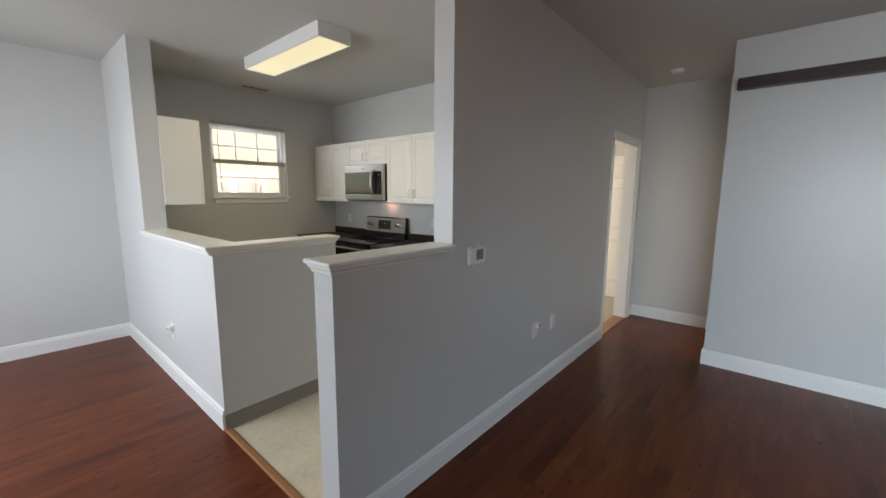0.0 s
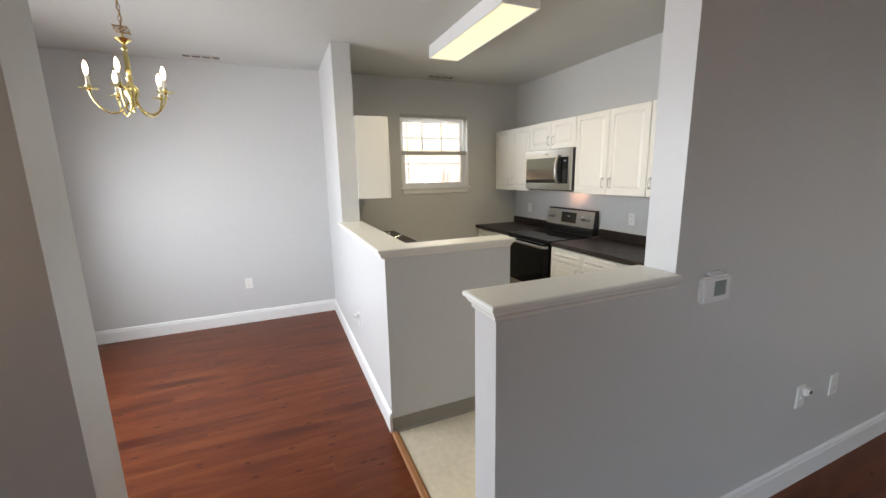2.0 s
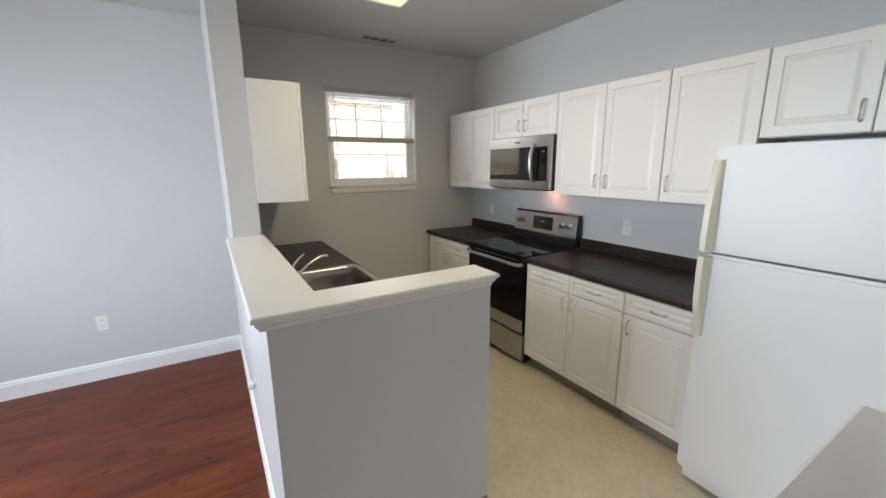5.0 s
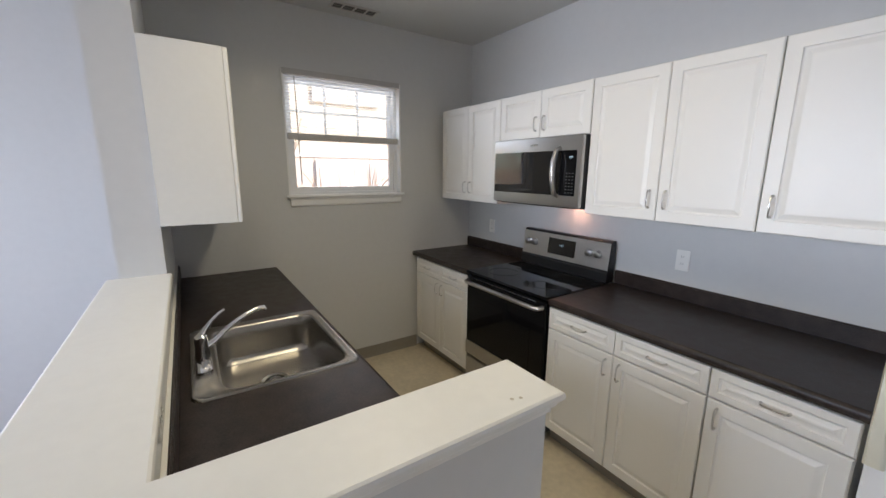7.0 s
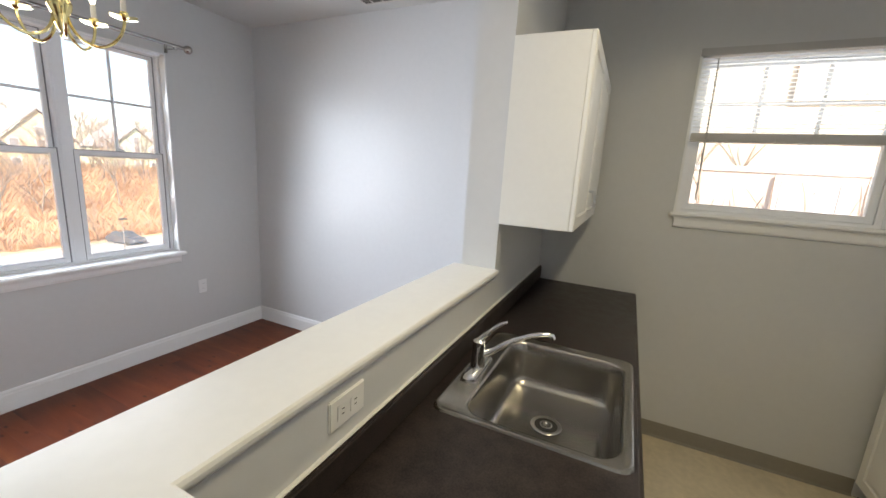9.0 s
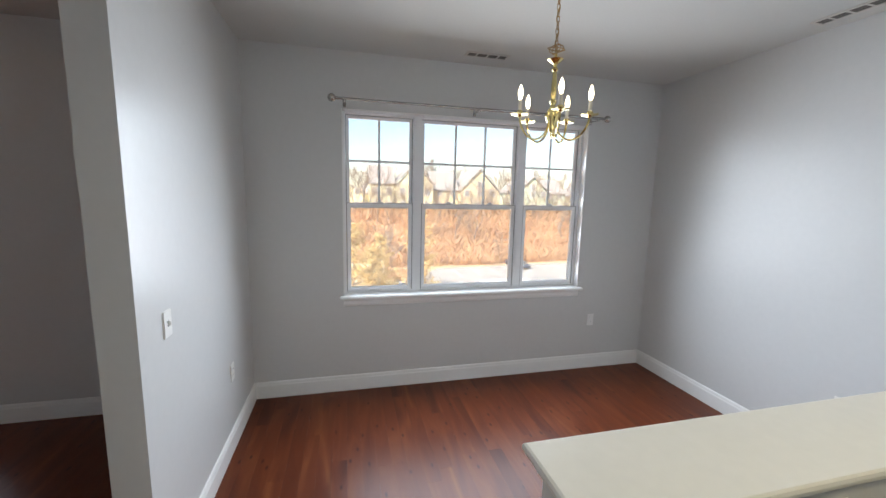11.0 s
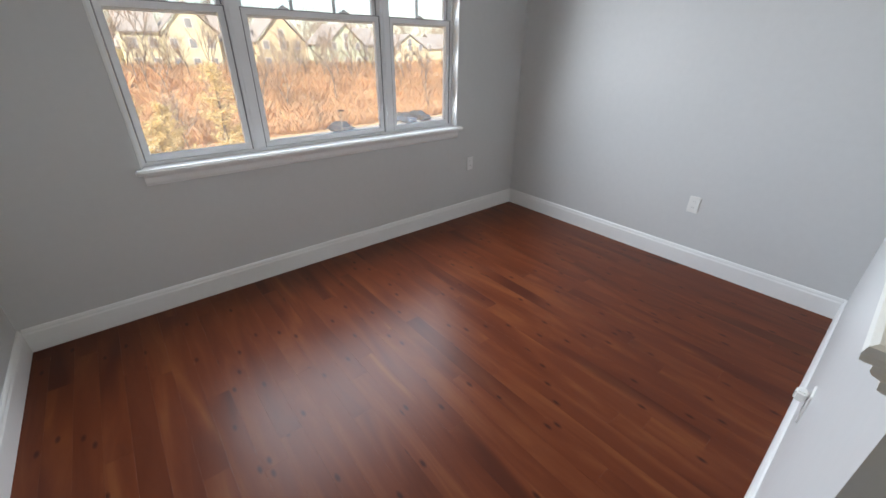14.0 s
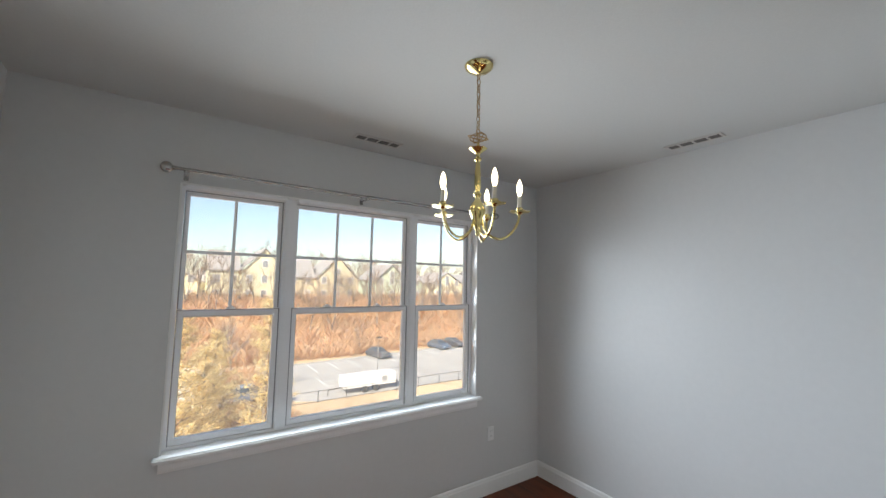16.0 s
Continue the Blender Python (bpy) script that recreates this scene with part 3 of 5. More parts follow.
box(bm, XF + 0.041, XW + 0.0005, KW[0] + 0.0005, KW[1] - 0.0005, KW[2] - 0.02, KW[2] + 0.002)
part("window_sill", bm, TRIM, w2)
bm = bmesh.new()
box(bm, XF + 0.041, XW + 0.004, KW[0] - 0.0095, KW[0] + 0.003, KW[2] + 0.005, KW[3] + 0.010, 0.002)
box(bm, XF + 0.041, XW + 0.004, KW[1] - 0.003, KW[1] + 0.0095, KW[2] + 0.005, KW[3] + 0.010, 0.002)
box(bm, XF + 0.041, XW + 0.004, KW[0] + 0.0035, KW[1] - 0.0035, KW[3] - 0.0005, KW[3] + 0.010, 0.002)
part("jamb_liner", bm, TRIM, w2)
bm = bmesh.new()
extrude_profile(bm, [(0.001, 0), (0.012, 0.004), (0.016, 0.015), (0.016, 0.045), (0.02, 0.06), (0.001, 0.06)], (XW, KW[0], KW[2] - 0.082), (XW, KW[1], KW[2] - 0.082), (1, 0, 0))
part("apron", bm, TRIM, w2)
bl = thing("mini_blind", (XW - 0.03, 2.297, KW[3]), "white horizontal mini blind raised to half height in the kitchen window", "blind")
part("headrail", B(XW - 0.035, XW + 0.014, KW[0] - 0.008, KW[1] - 0.004, KW[3] - 0.022, KW[3] + 0.016, 0.003), RAILG, bl, "grey-white metal headrail")
for i in range(19):
    z = KW[3] - 0.040 - i * 0.0205
    bm = bmesh.new()
    prof = [(-0.010, -0.0005), (-0.005, 0.0012), (0, 0.0016), (0.005, 0.0012), (0.010, 0), (0.010, -0.0006), (0.005, 0.0006), (0, 0.001), (-0.005, 0.0006), (-0.010, -0.0011)]
    extrude_profile(bm, prof, (XW - 0.021, KW[0] + 0.012, z), (XW - 0.021, KW[1] - 0.012, z), (1, 0, 0))
    part("slat", bm, BLIND, bl)
part("bottom_rail", B(XW - 0.034, XW - 0.008, KW[0] + 0.012, KW[1] - 0.012, 1.842, 1.888, 0.004), RAILG, bl, "grey stacked slats and bottom rail")
for y in (1.95, 2.30, 2.64):
    part("ladder_cord", tube(bmesh.new(), [(XW - 0.0205, y, 1.885), (XW - 0.0205, y, KW[3] - 0.028)], 0.0012, 5), BLIND, bl)
part("wand", tube(bmesh.new(), [(XW - 0.012, 1.925, KW[3] - 0.03), (XW - 0.006, 1.93, 1.9), (XW - 0.004, 1.935, 1.52)], 0.004, 7), RAILG, bl, "grey tilt wand")
part("tassel", lathe(bmesh.new(), (XW - 0.006, 2.24, 1.835), [(0.003, 0), (0.006, 0.004), (0.005, 0.02), (0.002, 0.027)], 8), RAILG, bl)

# living-room window that lights the room from behind
w3 = thing("window_3", (1.8, YS, LW[2]), "white framed living-room window", "window", kind="structure")
bm = bmesh.new()
box(bm, LW[0], LW[0] + 0.05, YS - 0.13, YS - 0.05, LW[2], LW[3])
box(bm, LW[1] - 0.05, LW[1], YS - 0.13, YS - 0.05, LW[2], LW[3])
box(bm, LW[0] + 0.05, LW[1] - 0.05, YS - 0.13, YS - 0.05, LW[2], LW[2] + 0.05)
box(bm, LW[0] + 0.05, LW[1] - 0.05, YS - 0.13, YS - 0.05, LW[3] - 0.05, LW[3])
box(bm, 1.77, 1.83, YS - 0.13, YS - 0.05, LW[2] + 0.05, LW[3] - 0.05)
part("window_frame", bm, VINYLW, w3)


# ---- kitchen cabinets ----
def cabinet(name, x0, x1, yf, yb, z0, z1, label, fronts, toe=0.0, facing=-1):
    """A cabinet box whose fronts face -y (facing -1) or +y (1). fronts: (kind, x0, x1, z0, z1, pull) with pull None, 'h' or (x, z)."""
    c = thing(name, ((x0 + x1) / 2, (yf + yb) / 2, z0 if not toe else 0), label, "cabinet", "kitchen cabinets")
    body = part("body", B(x0 + 0.001, x1 - 0.001, min(yf, yb), max(yf, yb), z0, z1, 0.002), CABIN, c)
    if toe:
        part("toe_kick", B(x0 + 0.001, x1 - 0.001, yf - facing * 0.06, yb, 0, z0 - 0.0005), TOE, c, "taupe toe kick")
    for kind, a0, a1, b0, b1, h in fronts:
        ux = (1, 0, 0) if facing < 0 else (-1, 0, 0)
        o = (a0 if facing < 0 else a1, yf + facing * 0.001, b0)
        f = part("door" if kind == "door" else "drawer", panel(bmesh.new(), o, ux, a1 - a0, b1 - b0, 0.019, DOOR_RINGS if kind == "door" else DRAWER_RINGS), CABW, c)
        y = yf + facing * 0.02
        if h == "h":
            part("pull", pull(bmesh.new(), ((a0 + a1) / 2, y, (b0 + b1) / 2), (1, 0, 0), (0, facing, 0)), NICKEL, f, "brushed nickel bar pull", True)
        elif h:
            part("pull", pull(bmesh.new(), (h[0], y, h[1]), (0, 0, 1), (0, facing, 0)), NICKEL, f, "brushed nickel bar pull", True)
    return c


UF, UB, U0, U1 = 3.165, YN, 1.385, 2.134
UL = "white thermofoil wall cabinet with raised-panel doors"


def upper_doors(edges, z0, z1, pulls):
    return [("door", a + 0.0015, b - 0.0015, z0 + 0.002, z1 - 0.002, (p, z0 + 0.110 if z1 - z0 > 0.5 else z0 + 0.090)) for (a, b), p in zip(zip(edges, edges[1:]), pulls)]


cabinet("wall_cabinet", -4.745, -3.987, UF, UB, U0, U1, UL + " in the corner", upper_doors([-4.745, -4.366, -3.987], U0, U1, [-4.40, -4.33]))
cabinet("wall_cabinet", -3.985, -3.227, UF, UB, 1.838, U1, "short " + UL + " above the microwave", upper_doors([-3.985, -3.606, -3.227], 1.838, U1, [-3.64, -3.57]))
cabinet("wall_cabinet", -3.225, -2.397, UF, UB, U0, U1, UL + " beside the microwave", upper_doors([-3.225, -2.811, -2.397], U0, U1, [-2.85, -2.77]))
cabinet("wall_cabinet", -2.395, -1.942, UF, UB, U0, U1, "single-door " + UL, upper_doors([-2.395, -1.942], U0, U1, [-2.355]))
cabinet("wall_cabinet", -1.940, -1.180, UF, UB, 1.725, U1, "short " + UL + " above the fridge", upper_doors([-1.940, -1.560, -1.180], 1.725, U1, [-1.60, -1.52]))
cabinet("wall_cabinet", XW + 0.06, XCOL + 0.012, 1.392, YB1 + 0.001, U0, U1, UL + " by the sink", upper_doors([XW + 0.06, -4.26, XCOL + 0.012], U0, U1, [-4.30, -4.22]), facing=1)
BF, BB = 2.895, YN


def base_fronts(edges, pulls):
    out = []
    for (a, b), p in zip(zip(edges, edges[1:]), pulls):
        out.append(("drawer", a + 0.002, b - 0.002, 0.745, 0.868, "h"))
        out.append(("door", a + 0.002, b - 0.002, 0.115, 0.738, (p, 0.665)))
    return out


BL = "white base cabinet with drawers over panelled doors"
cabinet("base_cabinet", -4.745, -3.973, BF, BB, 0.105, 0.874, BL + " in the corner", base_fronts([-4.745, -4.36, -3.973], [-4.395, -4.325]), toe=1)
cabinet("base_cabinet", -3.206, -2.378, BF, BB, 0.105, 0.874, BL + " beside the range", base_fronts([-3.206, -2.792, -2.378], [-2.83, -2.755]), toe=1)
cabinet("base_cabinet", -2.376, -1.955, BF, BB, 0.105, 0.874, "narrow " + BL + " beside the fridge", base_fronts([-2.376, -1.955], [-2.335]), toe=1)
cabinet("sink_cabinet", -4.79, -2.42, 1.685, YB1 + 0.002, 0.105, 0.70, "white base cabinet under the sink", [("door", -4.78 + 0.39 * i, -4.395 + 0.39 * i, 0.115, 0.69, None) for i in range(6)], toe=1, facing=1)


def counter(name, x0, x1, yf, yb, label, splash, hole=None):
    """Post-formed laminate top with a rolled front edge and a low backsplash."""
    c = thing(name, ((x0 + x1) / 2, (yf + yb) / 2, 0.874), label, "worktop")
    s = 1 if yb > yf else -1
    bm = bmesh.new()
    if hole:
        hx0, hx1, hy0, hy1 = hole
        ya, yc = min(yf, yb), max(yf, yb)
        outer, inner = ((x0, ya), (x1, ya), (x1, yc), (x0, yc)), ((hx0, hy0), (hx1, hy0), (hx1, hy1), (hx0, hy1))
        loops = [[bm.verts.new((px, py, z)) for px, py in lp] for lp, z in ((outer, 0.875), (outer, 0.915), (inner, 0.915), (inner, 0.875))]
        for a, b in zip(loops, loops[1:] + loops[:1]):
            for k in range(4):
                bm.faces.new((a[k], a[(k + 1) % 4], b[(k + 1) % 4], b[k]))
    else:
        box(bm, x0, x1, min(yf, yb), max(yf, yb), 0.875, 0.915)
    part("top", bm, COUNTER, c)
    bm = bmesh.new()
    prof = [(0, 0)] + [(0.014 * math.sin(radians(a)), 0.021 - 0.021 * math.cos(radians(a))) for a in range(0, 181, 20)]
    extrude_profile(bm, prof, (x0, yf, 0.8745), (x1, yf, 0.8745), (0, -s, 0))
    part("rolled_edge", bm, COUNTER, c, smooth=True)
    if splash:
        part("backsplash", B(x0, x1, yb - s * 0.02, yb, 0.9155, 1.005, 0.006, 3), COUNTER, c)
    return c


counter("worktop", XW + 0.002, -3.973, 2.877, YN - 0.001, "dark speckled laminate worktop in the kitchen corner", True)
counter("worktop", -3.206, -1.945, 2.877, YN - 0.001, "dark speckled laminate worktop between range and fridge", True)
SX0, SX1, SY0, SY1 = -3.738, -3.090, 1.150, 1.698
ks = counter("worktop", XW + 0.002, XB0 - 0.002, 1.705, YB1 + 0.001, "dark speckled laminate worktop with the sink let in", False, (SX0 + 0.03, SX1 - 0.03, SY0 + 0.03, SY1 - 0.03))
part("backsplash", B(XW + 0.002, XB0 - 0.002, YB1 + 0.002, YB1 + 0.022, 0.9155, 1.005, 0.006, 3), COUNTER, ks)

part("caulk", B(XW + 0.002, XB0 - 0.002, YB1 + 0.0005, YB1 + 0.012, 1.0052, 1.0105, 0.002), CAPW, ks, "cream caulk line above the backsplash")


# ---- sink and faucet ----
def rrect(x0, x1, y0, y1, r, z, n=6):
    pts = []
    for cx, cy, a in ((x1 - r, y1 - r, 0), (x0 + r, y1 - r, 90), (x0 + r, y0 + r, 180), (x1 - r, y0 + r, 270)):
        pts += [Vector((cx + r * math.cos(radians(a + 90 * i / n)), cy + r * math.sin(radians(a + 90 * i / n)), z)) for i in range(n + 1)]
    return pts


def bridge(bm, loops, cap=True):
    rings = [[bm.verts.new(p) for p in lp] for lp in loops]
    n = len(rings[0])
    for p, q in zip(rings, rings[1:]):
        for k in range(n):
            bm.faces.new((p[k], p[(k + 1) % n], q[(k + 1) % n], q[k]))
    if cap:
        bm.faces.new(rings[-1])
    return rings


sk = thing("kitchen_sink", ((SX0 + SX1) / 2, (SY0 + SY1) / 2, 0.915), "single-bowl drop-in stainless steel kitchen sink", "sink")
bm = bmesh.new()
ix0, ix1, iy0, iy1 = SX0 + 0.045, SX1 - 0.036, SY0 + 0.095, SY1 - 0.038
zb = 0.742
bridge(bm, [rrect(SX0, SX1, SY0, SY1, 0.04, 0.9155), rrect(SX0 + 0.004, SX1 - 0.004, SY0 + 0.004, SY1 - 0.004, 0.04, 0.9215), rrect(SX0 + 0.011, SX1 - 0.011, SY0 + 0.011, SY1 - 0.011, 0.036, 0.9225),
            rrect(SX0 + 0.018, SX1 - 0.018, SY0 + 0.018, SY1 - 0.018, 0.033, 0.918), rrect(ix0 - 0.012, ix1 + 0.012, iy0 - 0.012, iy1 + 0.012, 0.072, 0.918), rrect(ix0 - 0.006, ix1 + 0.006, iy0 - 0.006, iy1 + 0.006, 0.066, 0.9165),
            rrect(ix0, ix1, iy0, iy1, 0.060, 0.909), rrect(ix0 + 0.004, ix1 - 0.004, iy0 + 0.004, iy1 - 0.004, 0.060, 0.86), rrect(ix0 + 0.010, ix1 - 0.010, iy0 + 0.010, iy1 - 0.010, 0.060, zb + 0.045),
            rrect(ix0 + 0.014, ix1 - 0.014, iy0 + 0.014, iy1 - 0.014, 0.058, zb + 0.026), rrect(ix0 + 0.024, ix1 - 0.024, iy0 + 0.024, iy1 - 0.024, 0.052, zb + 0.010), rrect(ix0 + 0.042, ix1 - 0.042, iy0 + 0.042, iy1 - 0.042, 0.045, zb + 0.002),
            rrect(ix0 + 0.060, ix1 - 0.060, iy0 + 0.060, iy1 - 0.060, 0.04, zb)])
part("bowl", bm, SINKM, sk, smooth=True)
dc = (-3.440, 1.442, zb + 0.0006)
part("drain_flange", lathe(bmesh.new(), dc, [(0.040, 0), (0.052, 0), (0.054, 0.0025), (0.050, 0.0045), (0.041, 0.002)], 28), STEEL, sk, "polished drain flange", True)
part("drain_well", lathe(bmesh.new(), dc, [(0.0395, 0.0012), (0.0395, 0.0026)], 28), SLOT, sk, "dark drain well")
bm = lathe(bmesh.new(), dc, [(0.021, 0.0028), (0.022, 0.005), (0.019, 0.006), (0.009, 0.005), (0.008, 0.011), (0.005, 0.015), (0.003, 0.016)], 24)
sb = part("strainer", bm, STEEL, sk, "steel strainer basket", True)
for i in range(10):
    a = 2 * math.pi * i / 10
    part("slot", lathe(bmesh.new(), (dc[0] + 0.014 * math.cos(a), dc[1] + 0.014 * math.sin(a), dc[2] + 0.0056), [(0.0026, 0), (0.0026, 0.0008)], 8), SLOT, sb)
FX, FY = -3.375, 1.195
fc = thing("faucet", (FX, FY, 0.918), "chrome single-lever kitchen faucet", "faucet")
bm = bmesh.new()
bridge(bm, [rrect(FX - 0.105, FX + 0.105, FY - 0.028, FY + 0.028, 0.027, 0.9185), rrect(FX - 0.103, FX + 0.103, FY - 0.026, FY + 0.026, 0.025, 0.928), rrect(FX - 0.085, FX + 0.085, FY - 0.02, FY + 0.02, 0.019, 0.936)])
part("deck_plate", bm, CHROME, fc, smooth=True)
part("body", lathe(bmesh.new(), (FX, FY, 0.934), [(0.026, 0), (0.025, 0.02), (0.022, 0.05), (0.023, 0.075), (0.021, 0.09), (0.012, 0.098)], 20), CHROME, fc, smooth=True)
tip = Vector((-3.464, 1.429, 0))
sp = [Vector((FX, FY, 0)).lerp(tip, k) + Vector((0, 0, z)) for k, z in ((0.05, 0.975), (0.2, 0.992), (0.33, 1.016), (0.45, 1.034), (0.58, 1.049), (0.7, 1.060), (0.82, 1.067), (0.92, 1.069), (0.985, 1.066), (1.0, 1.056))]
part("spout", tube(bmesh.new(), sp, [0.014, 0.011, 0.0098, 0.0090, 0.0084, 0.0080, 0.0078, 0.0078, 0.0082, 0.0080], 12), CHROME, fc, smooth=True)
part("lever", tube(bmesh.new(), [(FX, FY, 1.022), (FX - 0.008, FY + 0.015, 1.045), (FX - 0.017, FY + 0.04, 1.072), (FX - 0.026, FY + 0.068, 1.094), (FX - 0.031, FY + 0.085, 1.102)], [0.015, 0.0095, 0.0064, 0.0058, 0.0042], 10), CHROME, fc, smooth=True)


# ---- range ----
RX0, RX1, RF = -3.968, -3.211, 2.862
rg = thing("electric_range", ((RX0 + RX1) / 2, 3.15, 0), "freestanding stainless and black glass-top electric range", "range")
part("body", B(RX0, RX1, RF + 0.03, YN - 0.02, 0.03, 0.905, 0.003), BLACKP, rg)
part("cooktop", B(RX0 - 0.002, RX1 + 0.002, RF - 0.012, 3.40, 0.9055, 0.922, 0.006, 3), BLACKG, rg, "black ceramic glass cooktop")
for cx, cy, r in ((-3.78, 3.04, 0.105), (-3.40, 3.04, 0.08), (-3.78, 3.28, 0.08), (-3.40, 3.28, 0.105)):
    bm = bmesh.new()
    tube(bm, [(cx + r * math.cos(2 * math.pi * k / 32), cy + r * math.sin(2 * math.pi * k / 32), 0.9222) for k in range(32)], 0.0012, 4, closed=True)
    part("burner_ring", bm, RINGM, rg, "thin grey burner ring")
od = part("oven_door", B(RX0 + 0.004, RX1 - 0.004, RF - 0.004, RF + 0.0295, 0.275, 0.892, 0.006, 3), BLACKG, rg, "black glass oven door")
part("door_trim", B(RX0 + 0.004, RX1 - 0.004, RF - 0.010, RF - 0.0045, 0.285, 0.392, 0.003), STEEL, od, "stainless strip")
part("window", B(RX0 + 0.12, RX1 - 0.12, RF - 0.0055, RF - 0.0042, 0.42, 0.74, 0.0005), BLACKG, od)
bm = lathe(bmesh.new(), (0, 0, 0), [(0.013, 0), (0.013, 0.002), (0.011, 0.003)], 18)
bm.transform(Matrix.Translation(((RX0 + RX1) / 2, RF - 0.0101, 0.338)) @ Matrix.Rotation(radians(90), 4, "X"))
part("badge", bm, CHROME, od, "small round maker badge")
for i in range(14):
    part("vent_slot", B(RX0 + 0.10 + i * 0.042, RX0 + 0.13 + i * 0.042, RF - 0.0052, RF - 0.0041, 0.872, 0.878), STEEL, od)
bm = tube(bmesh.new(), [(RX0 + 0.03, RF - 0.005, 0.852), (RX0 + 0.035, RF - 0.04, 0.852), (RX0 + 0.06, RF - 0.052, 0.852), (RX1 - 0.06, RF - 0.052, 0.852), (RX1 - 0.035, RF - 0.04, 0.852), (RX1 - 0.03, RF - 0.005, 0.852)], 0.014, 12)
part("door_handle", bm, STEEL, od, "stainless bar handle", True)
part("drawer", B(RX0 + 0.004, RX1 - 0.004, RF - 0.006, RF + 0.0295, 0.045, 0.262, 0.005, 3), STEEL, rg, "stainless storage drawer")
for fx in (RX0 + 0.05, RX1 - 0.05):
    part("foot", lathe(bmesh.new(), (fx, RF + 0.08, 0), [(0.02, 0), (0.02, 0.012), (0.01, 0.03)], 10), BLACKP, rg)
bm = bmesh.new()
prof = [(0.01, 0.923), (0.085, 0.923), (0.085, 0.985), (0.075, 1.0), (0.055, 1.180), (0.045, 1.192), (0.01, 1.192)]
extrude_profile(bm, prof, (RX0, YN - 0.01, 0), (RX1, YN - 0.01, 0), (0, -1, 0))
part("backguard", bm, BLACKP, rg)


def on_guard(u, v):
    """A point on the sloping face of the backguard: u along x, v its share of the slope."""
    return Vector((u, YN - 0.01 - (0.0765 - 0.020 * v), 1.0 + 0.180 * v))


gn = Vector((0, -0.180, -0.020)).normalized()
bm = bmesh.new()
vs = [bm.verts.new(on_guard(u, v) + gn * k) for k in (0.0005, 0.004) for u, v in ((RX0 + 0.002, 0.02), (RX1 - 0.002, 0.02), (RX1 - 0.002, 0.99), (RX0 + 0.002, 0.99))]
for f in ((0, 1, 2, 3), (4, 5, 6, 7), (0, 1, 5, 4), (1, 2, 6, 5), (2, 3, 7, 6), (3, 0, 4, 7)):
    bm.faces.new([vs[i] for i in f])
cp = part("control_panel", bm, PANELM, rg, "stainless control panel")
bm = bmesh.new()
vs = [bm.verts.new(on_guard(u, v) + gn * k) for k in (0.0045, 0.0065) for u, v in ((-3.715, 0.20), (-3.475, 0.20), (-3.475, 0.84), (-3.715, 0.84))]
for f in ((0, 1, 2, 3), (4, 5, 6, 7), (0, 1, 5, 4), (1, 2, 6, 5), (2, 3, 7, 6), (3, 0, 4, 7)):
    bm.faces.new([vs[i] for i in f])
part("display", bm, OVENGLASS, cp, "black clock display")
for u in (-3.905, -3.845, -3.36, -3.29):
    bm = lathe(bmesh.new(), (0, 0, 0), [(0.028, 0), (0.028, 0.005), (0.023, 0.008), (0.021, 0.028), (0.017, 0.031)], 16)
    bmesh.ops.rotate(bm, verts=bm.verts, cent=(0, 0, 0), matrix=Vector((0, 0, 1)).rotation_difference(gn).to_matrix())
    bmesh.ops.translate(bm, verts=bm.verts, vec=on_guard(u, 0.55) + gn * 0.004)
    part("knob", bm, STEEL, cp, "stainless knob", True)


def text_mesh(body, size, m, depth=0.0004):
    c = bpy.data.curves.new("writing", "FONT")
    c.body, c.size, c.extrude, c.align_x, c.align_y = body, size, depth, "CENTER", "CENTER"
    ob = bpy.data.objects.new("writing", c)
    scene.collection.objects.link(ob)
    me = bpy.data.meshes.new_from_object(ob.evaluated_get(bpy.context.evaluated_depsgraph_get()))
    bpy.data.objects.remove(ob)
    me.transform(m)
    bm = bmesh.new()
    bm.from_mesh(me)
    bpy.data.meshes.remove(me)
    return bm


LCD = glow("lcd_digits", (0.30, 0.42, 0.48), 0.5)
p = on_guard(-3.595, 0.58) + gn * 0.0072
part("clock_digits", text_mesh("1:07", 0.024, Matrix.Translation(p) @ pose(0, 0, 0, 97, 0, 0)), LCD, cp, "lit clock digits")

KEYM = mat("grey_key_print", (0.09, 0.095, 0.10), 0.3)

# ---- microwave ----
MX0, MX1, MF, MZ0, MZ1 = -3.983, -3.229, 3.095, 1.410, 1.835
mw = thing("microwave", ((MX0 + MX1) / 2, 3.3, MZ0), "stainless over-the-range microwave with black glass door", "microwave")
part("body", B(MX0, MX1, MF + 0.03, YN - 0.001, MZ0, MZ1, 0.003), BLACKP, mw)
dm = part("door", B(MX0, MX1 - 0.001, MF, MF + 0.0295, MZ0 + 0.006, MZ1, 0.006, 3), STEEL, mw, "stainless door frame")
part("window", B(MX0 + 0.015, MX1 - 0.150, MF - 0.002, MF - 0.0003, MZ0 + 0.075, MZ1 - 0.085, 0.0005), OVENGLASS, dm, "black glass window")
part("keypad", B(MX1 - 0.1485, MX1 - 0.035, MF - 0.002, MF - 0.0003, MZ0 + 0.075, MZ1 - 0.085, 0.0005), BLACKG, dm, "black glass keypad")
bm = bmesh.new()
for r in range(7):
    for c in range(3):
        x, z = MX1 - 0.104 + c * 0.022, MZ0 + 0.09 + r * 0.019
        box(bm, x, x + 0.011, MF - 0.0026, MF - 0.0021, z, z + 0.006)
part("key_marks", bm, KEYM, dm, "small grey key legends")
part("clock_digits", text_mesh("1:07", 0.018, Matrix.Translation((MX1 - 0.076, MF - 0.0026, MZ1 - 0.125)) @ pose(0, 0, 0, 90, 0, 0)), LCD, dm, "lit clock digits")
